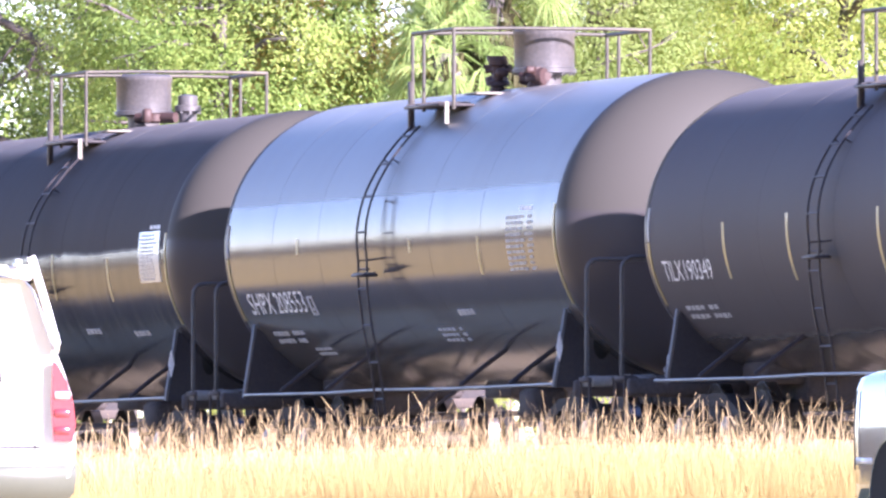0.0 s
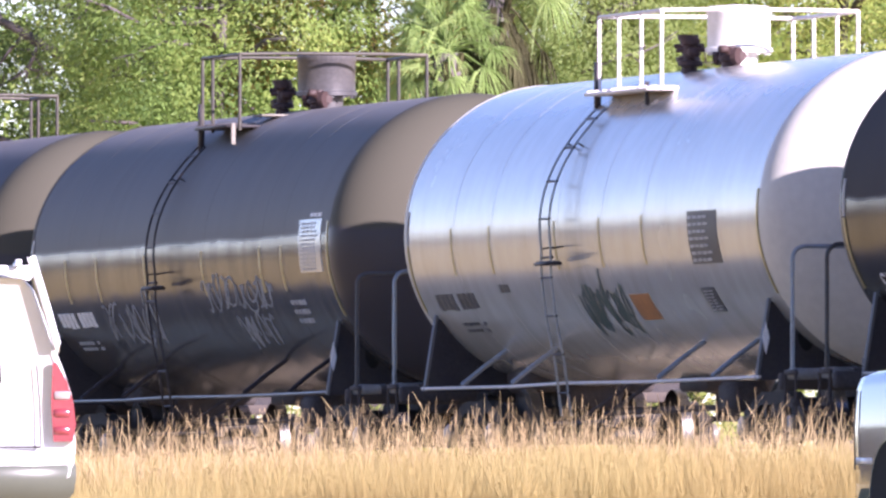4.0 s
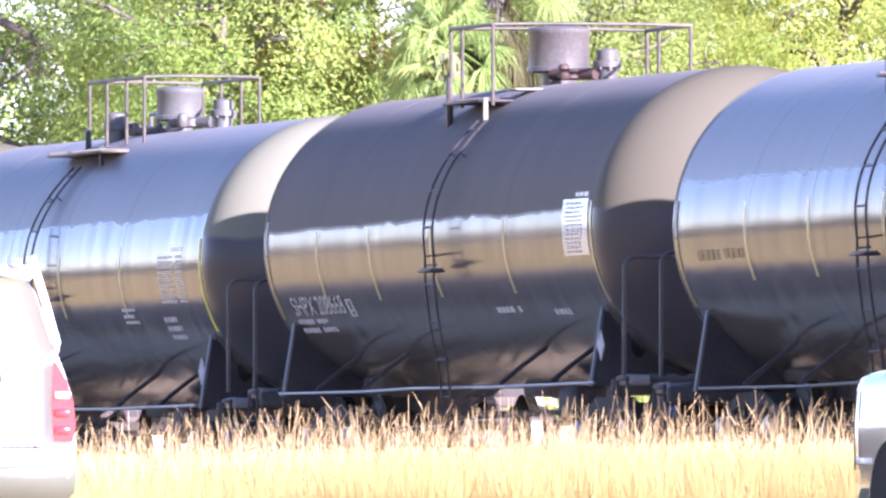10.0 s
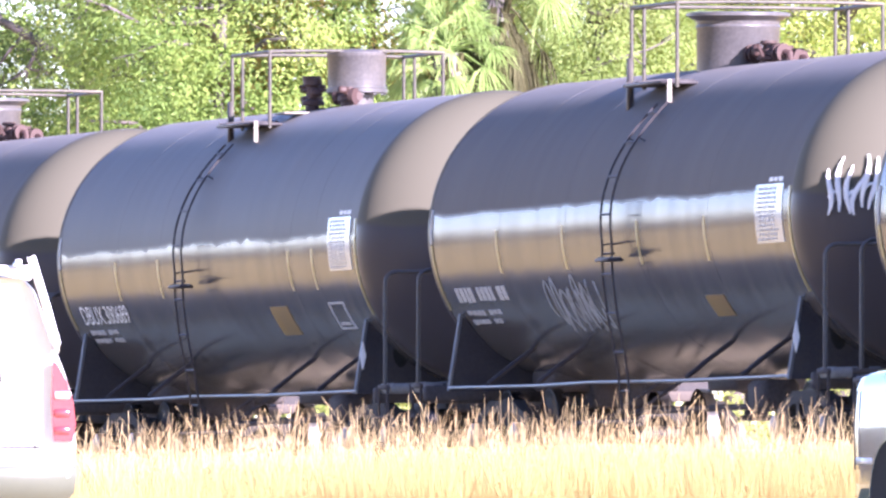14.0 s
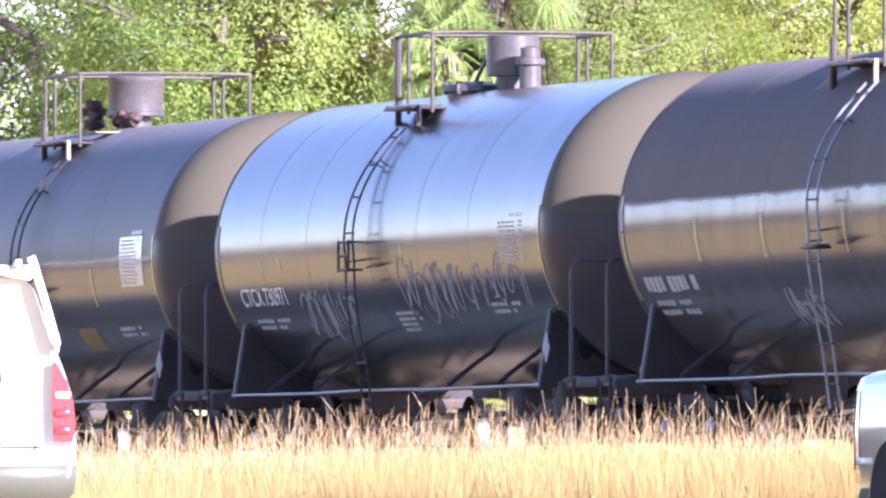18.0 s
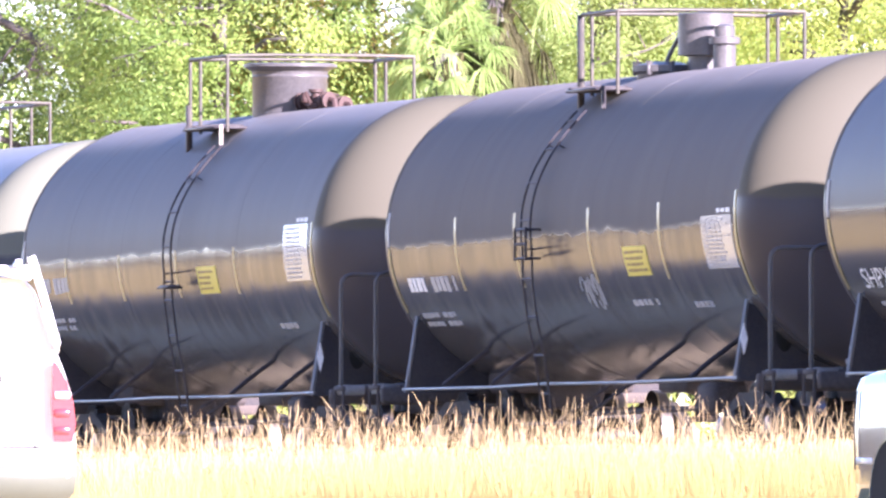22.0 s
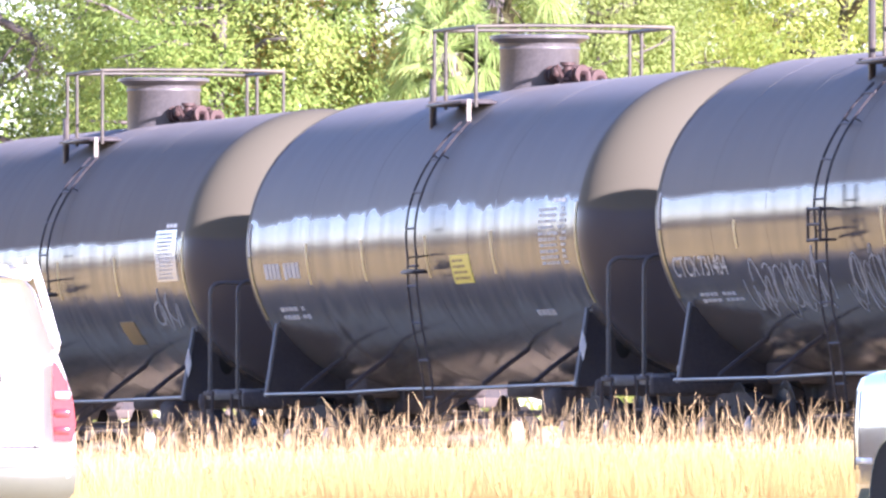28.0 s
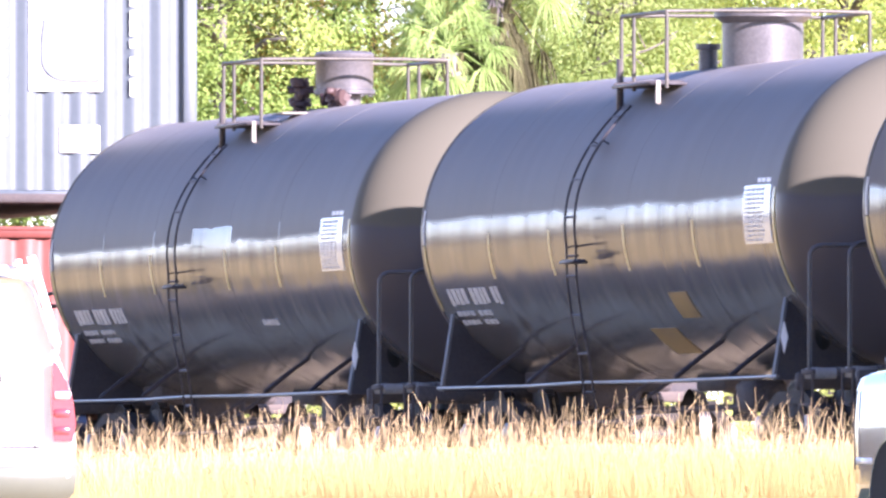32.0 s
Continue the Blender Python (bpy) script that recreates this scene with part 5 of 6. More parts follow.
        dict(r=-498.25, lx=0.84, hx=-0.57, l=-512.65, label="dull black tank car with bonnet and blue-grey scrawl", paint=matte("matte_black_m", 2.60, 0.03, dent=0.9), head=M_HEAD, top="bucket", strips=tuple((x, -18, -2) for x in (-4.6, -2.1, 0.9, 3.8)), bars=(stencil(-6.4, -4.1, -30, -22), ROWS), panel=PANEL, plates=((3.3, 4.0, -40, -29, M_AMBER),), scrawl=((-2.9, -0.3, -42, -24, M_CHALK, 7), (5.4, 6.4, -34, -18, M_CHALK, 3))),
        dict(r=-515.95, lx=-0.35, hx=0.24, l=-530.05, label="dull black tank car with a plain bonnet and amber placards", paint=matte("matte_black_n", 2.58, 0.03, dent=0.9, film=0.5), head=M_HEAD, top="bucket_plain", wide=(0.9, 1.0, 4.46), strips=tuple((x, -20, -3) for x in (-4.3, -1.8, 1.2, 3.9)), bars=(stencil(-6.5, -4.0, -30, -22), ROWS), panel=PANEL, plates=((2.3, 3.0, -40, -29, M_AMBER), (0.7, 1.7, -58, -44, M_AMBER))),
        dict(r=-533.3, lx=-0.55, hx=0.21, l=-547.7, label="dull black tank car with a scuffed shiny patch", paint=matte("matte_black_o", 2.52, 0.03, dent=0.9, film=0.5, patches=((-0.2, 1.7, 2.35, 2.68),)), head=M_HEAD, top="drum", wide=(0.9, 1.0, 4.45), strips=tuple((x, -18, -2) for x in (-4.7, -2.2, 1.4, 3.8)), bars=(stencil(-6.5, -4.0, -30, -22), ROWS, SMALL), panel=PANEL),
    ]
    for k, spec in enumerate(cars):
        car = tank_car(spec, k)
        if spec.get("head_scrawl"):
            sh, rnd = Shape(), random.Random(4)

            def on_head(y, z):
                r = min(1.49, math.hypot(y, z - AXIS))
                return Vector((HALF + 0.09 + 0.60 * math.sqrt(max(0.0, 1 - (r / RADIUS) ** 2.78)), y, z))
            for j in range(7):
                y = -1.27 + 0.072 * j + rnd.uniform(-0.015, 0.015)
                low, tall, tilt = 2.42 + rnd.uniform(-0.04, 0.06), rnd.uniform(0.36, 0.52), rnd.uniform(0.02, 0.10)
                q = [on_head(y + tilt * u * u + 0.025 * math.sin(5 * u + j), low + tall * u) for u in np.linspace(0, 1, 7)]
                sh.tube(q, [0.010, 0.020, 0.027, 0.030, 0.026, 0.018, 0.008], 5)
                if j % 2 == 0:
                    q = [on_head(y + 0.10 * u, low + 0.16 + 0.12 * u * (1 - u) + 0.05 * u) for u in np.linspace(0, 1, 5)]
                    sh.tube(q, 0.014, 5)
            tagged(part("spray_tag", sh.made("spray_tag", M_WHITE), car, "white sprayed tag on the head"), kind="stuff")


# ---- the double-stack car behind ----
def container(parent_name, mat, label, z, s0, marks):
    box = thing(parent_name, label, "container")
    L, W, H = 12.19, 2.44, 2.59

    def corrugated(length, height, pitch, depth):
        """A folded sheet in xz, waves along x, facing -y."""
        v, f = [], []
        k = int(length / pitch)
        for i in range(k):
            x = i * length / k
            for a, d in ((0.0, 0), (0.42, 0), (0.56, depth), (0.86, depth)):
                v += [(x + a * length / k, d, 0), (x + a * length / k, d, height)]
        v += [(length, 0, 0), (length, 0, height)]
        f = [(2 * i, 2 * i + 2, 2 * i + 3, 2 * i + 1) for i in range(len(v) // 2 - 1)]
        return Shape().add(v, f)
    end = corrugated(W - 0.3, H - 0.3, 0.27, 0.045)
    part("end_wall", end.made("end_wall", mat), box, at=pose(-0.04, -W / 2 + 0.15, z + 0.15, 0, 0, 90))
    side = corrugated(L - 0.3, H - 0.3, 0.28, 0.036)
    sm = side.made("side_wall", mat)
    part("side_wall", sm, box, at=pose(-L + 0.15, -W / 2 + 0.02, z + 0.15, 0, 0, 0))
    part("side_wall", sm, box, at=pose(-0.15, W / 2 - 0.02, z + 0.15, 0, 0, 180))
    part("roof", Shape().box(-L / 2, 0, z + H - 0.03, L, W - 0.02, 0.05, bevel=0.01).made("roof", mat), box)
    part("floor", Shape().box(-L / 2, 0, z + 0.06, L, W - 0.02, 0.1, bevel=0.01).made("floor", M_FRAME), box)
    part("back_wall", Shape().box(-L + 0.06, 0, z + H / 2, 0.06, W - 0.2, H - 0.2).made("back_wall", mat), box)
    for x in (-0.08, -L + 0.08):
        for y in (-W / 2 + 0.08, W / 2 - 0.08):
            part("corner_post", Shape().box(x, y, z + H / 2, 0.16, 0.16, H, bevel=0.015).made("corner_post", mat), box)
            for zz in (z + 0.06, z + H - 0.06):
                part("corner_casting", shared("casting" + mat.name, lambda: Shape().box(0, 0, 0, 0.18, 0.165, 0.125, bevel=0.012).made("corner_casting", mat)), box, at=Vector((x, y, zz)))
    for zz in (z + 0.08, z + H - 0.07):
        part("end_rail", Shape().box(-0.07, 0, zz, 0.12, W - 0.3, 0.13, bevel=0.012).made("end_rail", mat), box)
        for y in (-W / 2 + 0.06, W / 2 - 0.06):
            part("side_rail", Shape().box(-L / 2, y, zz, L - 0.3, 0.1, 0.13, bevel=0.012).made("side_rail", mat), box)
    if marks:
        x = -0.028
        part("emblem_panel", Shape().box(x, -0.28, z + 1.78, 0.02, 0.84, 1.05, bevel=0.004).made("emblem_panel", M_WHITE), box, "white square emblem panel")
        arc = [(x + 0.014, -0.55 + 0.28 * (1 - math.cos(t)), z + 1.62 - 0.24 * math.sin(t) if t > 0 else z + 1.62) for t in np.linspace(0, math.pi / 2, 8)]
        part("emblem", Shape().tube([(x + 0.014, -0.52, z + 2.05), (x + 0.014, -0.55, z + 1.8)] + arc + [(x + 0.014, 0.1, z + 1.38)], 0.028, 6).made("emblem", M_BOX_BLUE), box)
        part("label_plate", Shape().box(x, -0.12, z + 0.72, 0.02, 0.46, 0.30, bevel=0.004).made("label_plate", M_WHITE), box)
        for y, a, b2 in ((-1.0, 0.85, 2.3), (0.5, 1.3, 2.35)):
            s, rnd, zz = Shape(), random.Random(2), a
            while zz < z and zz < b2:
                h = rnd.uniform(0.08, 0.2)
                s.box(x, y, z + zz, 0.015, 0.09, h)
                zz += h + 0.05
            part("stencil", s.made("stencil", M_WHITE), box)
    TRAIN.append((box, s0))


def build_well_car():
    s0 = -552.65
    car = thing("well_car", "oxide red well car carrying two stacked containers", "well car")
    for side in (-1, 1):
        part("side_sill", Shape().box(-6.2, side * 1.42, 0.75, 13.4, 0.12, 0.95, bevel=0.02).box(-6.2, side * 1.42, 1.25, 13.4, 0.2, 0.1, bevel=0.02).made("side_sill", M_WELL), car)
    part("well_floor", Shape().box(-6.2, 0, 0.28, 13.0, 2.8, 0.1, bevel=0.02).made("well_floor", M_WELL), car)
    for x, e in ((0.75, 1), (-13.15, -1)):
        part("end_deck", Shape().box(x + e * 0.9, 0, 1.0, 2.6, 2.6, 0.2, bevel=0.03).box(x - e * 0.25, 0, 0.75, 0.2, 2.9, 0.9, bevel=0.03).box(x + e * 2.4, 0, 0.86, 1.2, 0.3, 0.3, bevel=0.04).made("end_deck", M_WELL), car)
        t = part("truck", shared("bolster", None), car, at=Vector((x + e * 1.0, 0, 0)))
        for side in (-1, 1):
            part("side_frame", shared("side_frame", None), t, at=Vector((0, side * 1.0, 0)))
        for ax in (-0.89, 0.89):
            WHEELSETS.append((part("wheelset", shared("wheelset", None), t, at=Vector((ax, 0, 0.457))), ax))
    part("end_handrail", shared(("well_rail"), lambda: Shape().tube([(2.6, -1.3, 1.1), (2.6, -1.3, 2.0), (2.6, 1.3, 2.0), (2.6, 1.3, 1.1)], 0.025, 8).made("end_handrail", M_WELL)), car)
    TRAIN.append((car, s0))
    container("shipping_container", M_BOX_RED, "oxide red corrugated steel container in the well", 0.34, s0, False)
    container("shipping_container", M_BOX_BLUE, "slate blue corrugated steel container with white emblem panel", 3.18, s0, True)


# ---- parked vehicles ----
def loft(sections, mat_name, mat, smooth_shade=True):
    n = len(sections[0])
    v = [p for s in sections for p in s]
    f = [(i * n + k, i * n + (k + 1) % n, (i + 1) * n + (k + 1) % n, (i + 1) * n + k) for i in range(len(sections) - 1) for k in range(n)]
    f += [tuple(range(n - 1, -1, -1)), tuple(range((len(sections) - 1) * n, len(sections) * n))]
    return mesh_from(mat_name, v, f, mat, smooth_shade)


def wheel_parts(root, x, y, r=0.34, w=0.23):
    m = pose(x, y, r, 0, 90, 0)
    tyre = part("tyre", shared(("tyre", r), lambda: Shape().lathe([(r * 0.66, -w / 2), (r * 0.93, -w / 2), (r, -w / 2 + 0.035), (r, w / 2 - 0.035), (r * 0.93, w / 2), (r * 0.66, w / 2)], 32).made("tyre", M_RUBBER_AND_HOLES)), root, at=m)

    def rim():
        s = Shape().lathe([(r * 0.64, -w * 0.46), (r * 0.66, w * 0.46), (r * 0.58, w * 0.36), (r * 0.2, w * 0.30), (0.02, w * 0.36)], 24)
        for k in range(5):
            t = k * 1.2566
            s.box(r * 0.38 * math.cos(t), r * 0.38 * math.sin(t), w * 0.34, r * 0.42, 0.05, 0.03, pose(0, 0, 0, 0, 0, math.degrees(t)))
        return s.made("rim", M_CHROME)
    part("rim", shared(("rim", r), rim), tyre, at=pose(0, 0, 0, 0, 0 if x > 0 else 180, 0))


def build_van():
    gx, gy = -3.285, 115.0
    van = thing("white_van", "white van with ladder rack, seen from behind, parked on grass", "van", at=pose(gx, gy, ground_height(gx, gy) + 0.0, 0, 0, 2.0))

    def ring(y, k=1.0, low=0.36, roof=1.72, lift=0.0):
        half = [(0.88, low), (0.955, low + 0.08), (0.98, 0.62), (0.975, 0.80), (0.955, 0.97), (0.90, 1.13), (0.845, 1.27), (0.78, 1.46), (0.72, 1.62), (0.66, 1.69), (0.50, roof), (0.25, roof + 0.02)]
        half = [(a * k, b + lift) for a, b in half]
        return [(a, y, b) for a, b in half] + [(-a, y, b) for a, b in half[::-1]]
    secs = [ring(0.04, 0.955, 0.40, 1.69), ring(0.0, 0.985, 0.38, 1.70), ring(0.06), ring(0.4), ring(2.2), ring(3.0, 1.0, 0.34, 1.70)]
    part("body", loft(secs, "body", M_VAN), van)
    nose = [[(a, y, min(b, cap)) for a, y, b in ring(y, k, 0.34)] for y, k, cap in ((3.0, 0.995, 1.30), (3.6, 0.985, 1.08), (4.3, 0.96, 0.98), (4.75, 0.86, 0.80))]
    part("bonnet", loft(nose, "bonnet", M_VAN), van)
    # rear bumper, in two tones
    arc = lambda y, z, k: [(a * k, y + 0.22 * abs(a) ** 4, z) for a in np.linspace(-0.97, 0.97, 21)]
    s = Shape()
    for k, (y, z) in enumerate(((-0.05, 0.34), (-0.13, 0.40), (-0.14, 0.52), (-0.10, 0.60), (0.02, 0.62))):
        s.v += arc(y, z, (0.93, 0.975, 1.0, 0.995, 0.98)[k])
    s.f = [(r * 21 + i, r * 21 + i + 1, r * 21 + 22 + i, r * 21 + 21 + i) for r in range(4) for i in range(20)]
    part("bumper", s.made("bumper", M_VAN, True), van)
    s = Shape()
    for k, (y, z) in enumerate(((-0.05, 0.28), (-0.135, 0.35), (-0.155, 0.44), (-0.15, 0.51), (-0.12, 0.535))):
        s.v += arc(y, z, (0.95, 1.0, 1.015, 1.015, 1.008)[k])
    s.f = [(r * 21 + i, r * 21 + i + 1, r * 21 + 22 + i, r * 21 + 21 + i) for r in range(4) for i in range(20)]
    part("bumper_valance", s.made("bumper_valance", M_VALANCE, True), van, "grey-green silver lower bumper")
    for side in (-1, 1):
        o = [(0.84, 0.67), (0.965, 0.67), (0.982, 0.78), (0.965, 0.92), (0.925, 1.05), (0.865, 1.16), (0.835, 1.17), (0.825, 0.9)]
        lamp = part("tail_lamp", Shape().plate([(side * a, b) for a, b in o][::side], 0.05, Matrix(((1, 0, 0, 0), (0, 0, 1, -0.035), (0, 1, 0, 0), (0, 0, 0, 1)))).made("tail_lamp", M_LAMP_RED), van, "tall red tail lamp")
        for z in (0.74, 0.85, 0.96):
            part("lens", Shape().box(side * 0.895, -0.04, z, 0.10, 0.02, 0.05, bevel=0.008).made("lens", M_LAMP_CLEAR if z == 0.96 else M_LAMP_RED), lamp)
        part("gate_seam", Shape().tube([(side * 0.76, -0.004, 0.63), (side * 0.755, -0.004, 0.9), (side * 0.735, -0.002, 1.15)], 0.005, 5).made("gate_seam", M_TRIM), van)
        s = Shape().tube([(side * 0.86, -0.06, 1.28), (side * 0.80, -0.06, 1.50), (side * 0.70, -0.05, 1.83)], 0.028, 8)
        s.tube([(side * 0.86, -0.06, 1.28), (side * 0.86, 0.12, 1.24)], 0.02, 6)
        part("rack_leg", s.made("rack_leg", M_VAN), van, "white ladder rack leg")
    for y in (-0.06, 1.3, 2.4):
        part("rack_bar", Shape().box(0, y, 1.745, 1.46, 0.05, 0.06, bevel=0.01).made("rack_bar", M_VAN), van)
    for x in (-0.72, 0.62):
        part("rack_rail", Shape().box(x, 1.2, 1.79, 0.04, 2.7, 0.045, bevel=0.008).made("rack_rail", M_VAN), van)
    part("gate_seam", Shape().box(0, -0.005, 0.635, 1.52, 0.02, 0.015).made("gate_seam", M_TRIM), van)
    o = [(-0.46, 0.99), (0.46, 0.99), (0.515, 1.04), (0.50, 1.30), (0.44, 1.50), (-0.44, 1.50), (-0.50, 1.30), (-0.515, 1.04)]
    part("rear_window", Shape().plate(o, 0.02, Matrix(((1, 0, 0, 0), (0, 0, 1, -0.012), (0, 1, 0, 0), (0, 0, 0, 1)))).made("rear_window", M_GLASS), van, "tinted rear window")
    part("number_plate", Shape().box(0, -0.02, 0.78, 0.3, 0.02, 0.15, bevel=0.004).made("number_plate", M_LAMP_CLEAR), van)
    for y in (0.75, 3.85):
        for x in (-0.83, 0.83):
            wheel_parts(van, x, y)


def build_car():
    gx, gy = 2.565, 115.0
    turn = 14.0
    car = thing("silver_pickup", "silver-blue pickup parked on grass beyond the verge", "pickup", at=pose(gx, gy, ground_height(gx, gy), 0, 0, turn))
    # local: front at y = 0, body runs back to y = -5.3, near side x = 0
    W = 1.9

    def ring(y, top, inset, low=0.30):
        return [(inset, y, low), (0.0 + inset * 0.5, y, low + 0.12), (0.0 + inset * 0.4, y, 0.75), (0.01 + inset * 0.5, y, top - 0.10), (0.035 + inset * 0.7, y, top - 0.03), (0.11 + inset, y, top),
                (W - 0.16 - inset, y, top), (W - 0.06 - inset, y, top - 0.04), (W - 0.02 - inset * 0.5, y, top - 0.14), (W - inset * 0.4, y, 0.75), (W - inset * 0.5, y, low + 0.12), (W - inset, y, low)]
    secs = [ring(0.0, 1.08, 0.05), ring(-0.05, 1.105, 0.02), ring(-0.2, 1.12, 0.01), ring(-1.3, 1.15, 0), ring(-1.5, 1.16, 0), ring(-5.2, 1.16, 0), ring(-5.28, 1.14, 0.04)]
    part("body", loft(secs, "body", M_SILVER), car)
    # wheel arches: black plates proud of the body side, painting in the openings' shade
    for y in (-0.95, -4.2):
        o = [(0.44 * math.cos(t), 0.30 + 0.38 * math.sin(t)) for t in np.linspace(0, math.pi, 15)]
        part("arch_plate", Shape().plate(o, 0.03, Matrix(((0, 0, -1, 0.012), (1, 0, 0, y), (0, 1, 0, 0), (0, 0, 0, 1)))).made("arch_plate", M_RUBBER_AND_HOLES), car, "black plate painting in the wheel arch's shade")
        part("arch_lip", Shape().tube([(-0.012, y + 0.45 * math.cos(t), 0.30 + 0.39 * math.sin(t)) for t in np.linspace(0, math.pi, 17)], 0.014, 6).made("arch_lip", M_SILVER), car)
        for x in (0.17, W - 0.17):
            wheel_parts(car, x, y, 0.37, 0.2)
    part("side_moulding", Shape().box(0.012, -0.27, 0.555, 0.03, 0.40, 0.05, bevel=0.012).made("side_moulding", M_VAN), car, "white side moulding")
    part("bumper", Shape().box(W / 2, 0.0, 0.5, W - 0.1, 0.16, 0.2, bevel=0.05).made("bumper", M_CHROME), car)
    cab = [[(0.10 + i, y, 1.14), (0.16 + i, y, 1.45 if t > 1.5 else 1.15), (0.28 + i, y, t), (W - 0.28 - i, y, t), (W - 0.16 - i, y, 1.45 if t > 1.5 else 1.15), (W - 0.10 - i, y, 1.14)] for y, t, i in ((-1.5, 1.17, 0), (-2.05, 1.80, 0.02), (-3.4, 1.84, 0.02), (-3.7, 1.80, 0.02), (-3.75, 1.17, 0.0))]
    part("cab", loft(cab, "cab", M_SILVER, False), car)
    part("side_window", Shape().plate([(-2.1, 1.24), (-3.5, 1.24), (-3.45, 1.66), (-2.35, 1.66)], 0.02, Matrix(((0, 0, -1, 0.18), (1, 0, 0, 0), (0, 1, 0, 0), (0, 0, 0, 1)))).made("side_window", M_GLASS), car)
    part("fender_seam", Shape().tube([(-0.003, -0.085, 0.5), (-0.004, -0.075, 0.8), (0.01, -0.09, 1.0)], 0.006, 5).made("fender_seam", M_TRIM), car)


# ---- plants ----
def leaf_cloud(centres, radii, per, size, rng, flat=0.6, hub=None):
    """Pointed leaf pieces about clump centres: arrays of vertices and faces."""
    n = len(centres) * per
    c = np.repeat(centres, per, axis=0)
    r = np.repeat(radii, per)[:, None]
    d = rng.normal(size=(n, 3))
    d /= np.linalg.norm(d, axis=1)[:, None]
    p = c + d * r * (rng.random((n, 1)) ** 0.5) * np.array([1, 1, flat + 0.3])
    out = p - (np.zeros(3) if hub is None else np.array(hub))
    out /= np.linalg.norm(out, axis=1)[:, None] + 1e-6
    # blades turn outwards and to the sky
    nrm = rng.normal(size=(n, 3)) * 0.36 + out * 0.6 + np.array([0, 0, 0.45])
    nrm /= np.linalg.norm(nrm, axis=1)[:, None]
    a = np.cross(nrm, rng.normal(size=(n, 3)))
    a /= np.linalg.norm(a, axis=1)[:, None]
    b = np.cross(nrm, a)
    s = size * rng.uniform(0.6, 1.3, (n, 1))
    v = np.stack([p - a * s * 0.5, p + b * s * 0.17 + nrm * s * 0.06, p + a * s * 0.5, p - b * s * 0.17 + nrm * s * 0.06], axis=1).reshape(-1, 3)
    return v


def quad_mesh(name, v, mat):
    n = len(v) // 4
    me = bpy.data.meshes.new(name)
    me.vertices.add(len(v))
    me.vertices.foreach_set("co", np.ascontiguousarray(v, dtype=np.float32).ravel())
    me.loops.add(n * 4)
    me.loops.foreach_set("vertex_index", np.arange(n * 4, dtype=np.int32))
    me.polygons.add(n)
    me.polygons.foreach_set("loop_start", np.arange(0, n * 4, 4, dtype=np.int32))
    me.polygons.foreach_set("loop_total", np.full(n, 4, dtype=np.int32))
    me.materials.append(mat)
    me.update()
    me.validate()
    return me


# crown openings fitted to camera sight lines: across, above eye, radius at 252 m
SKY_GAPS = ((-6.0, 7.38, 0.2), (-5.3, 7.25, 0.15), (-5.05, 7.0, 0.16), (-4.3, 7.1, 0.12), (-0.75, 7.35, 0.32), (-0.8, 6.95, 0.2))


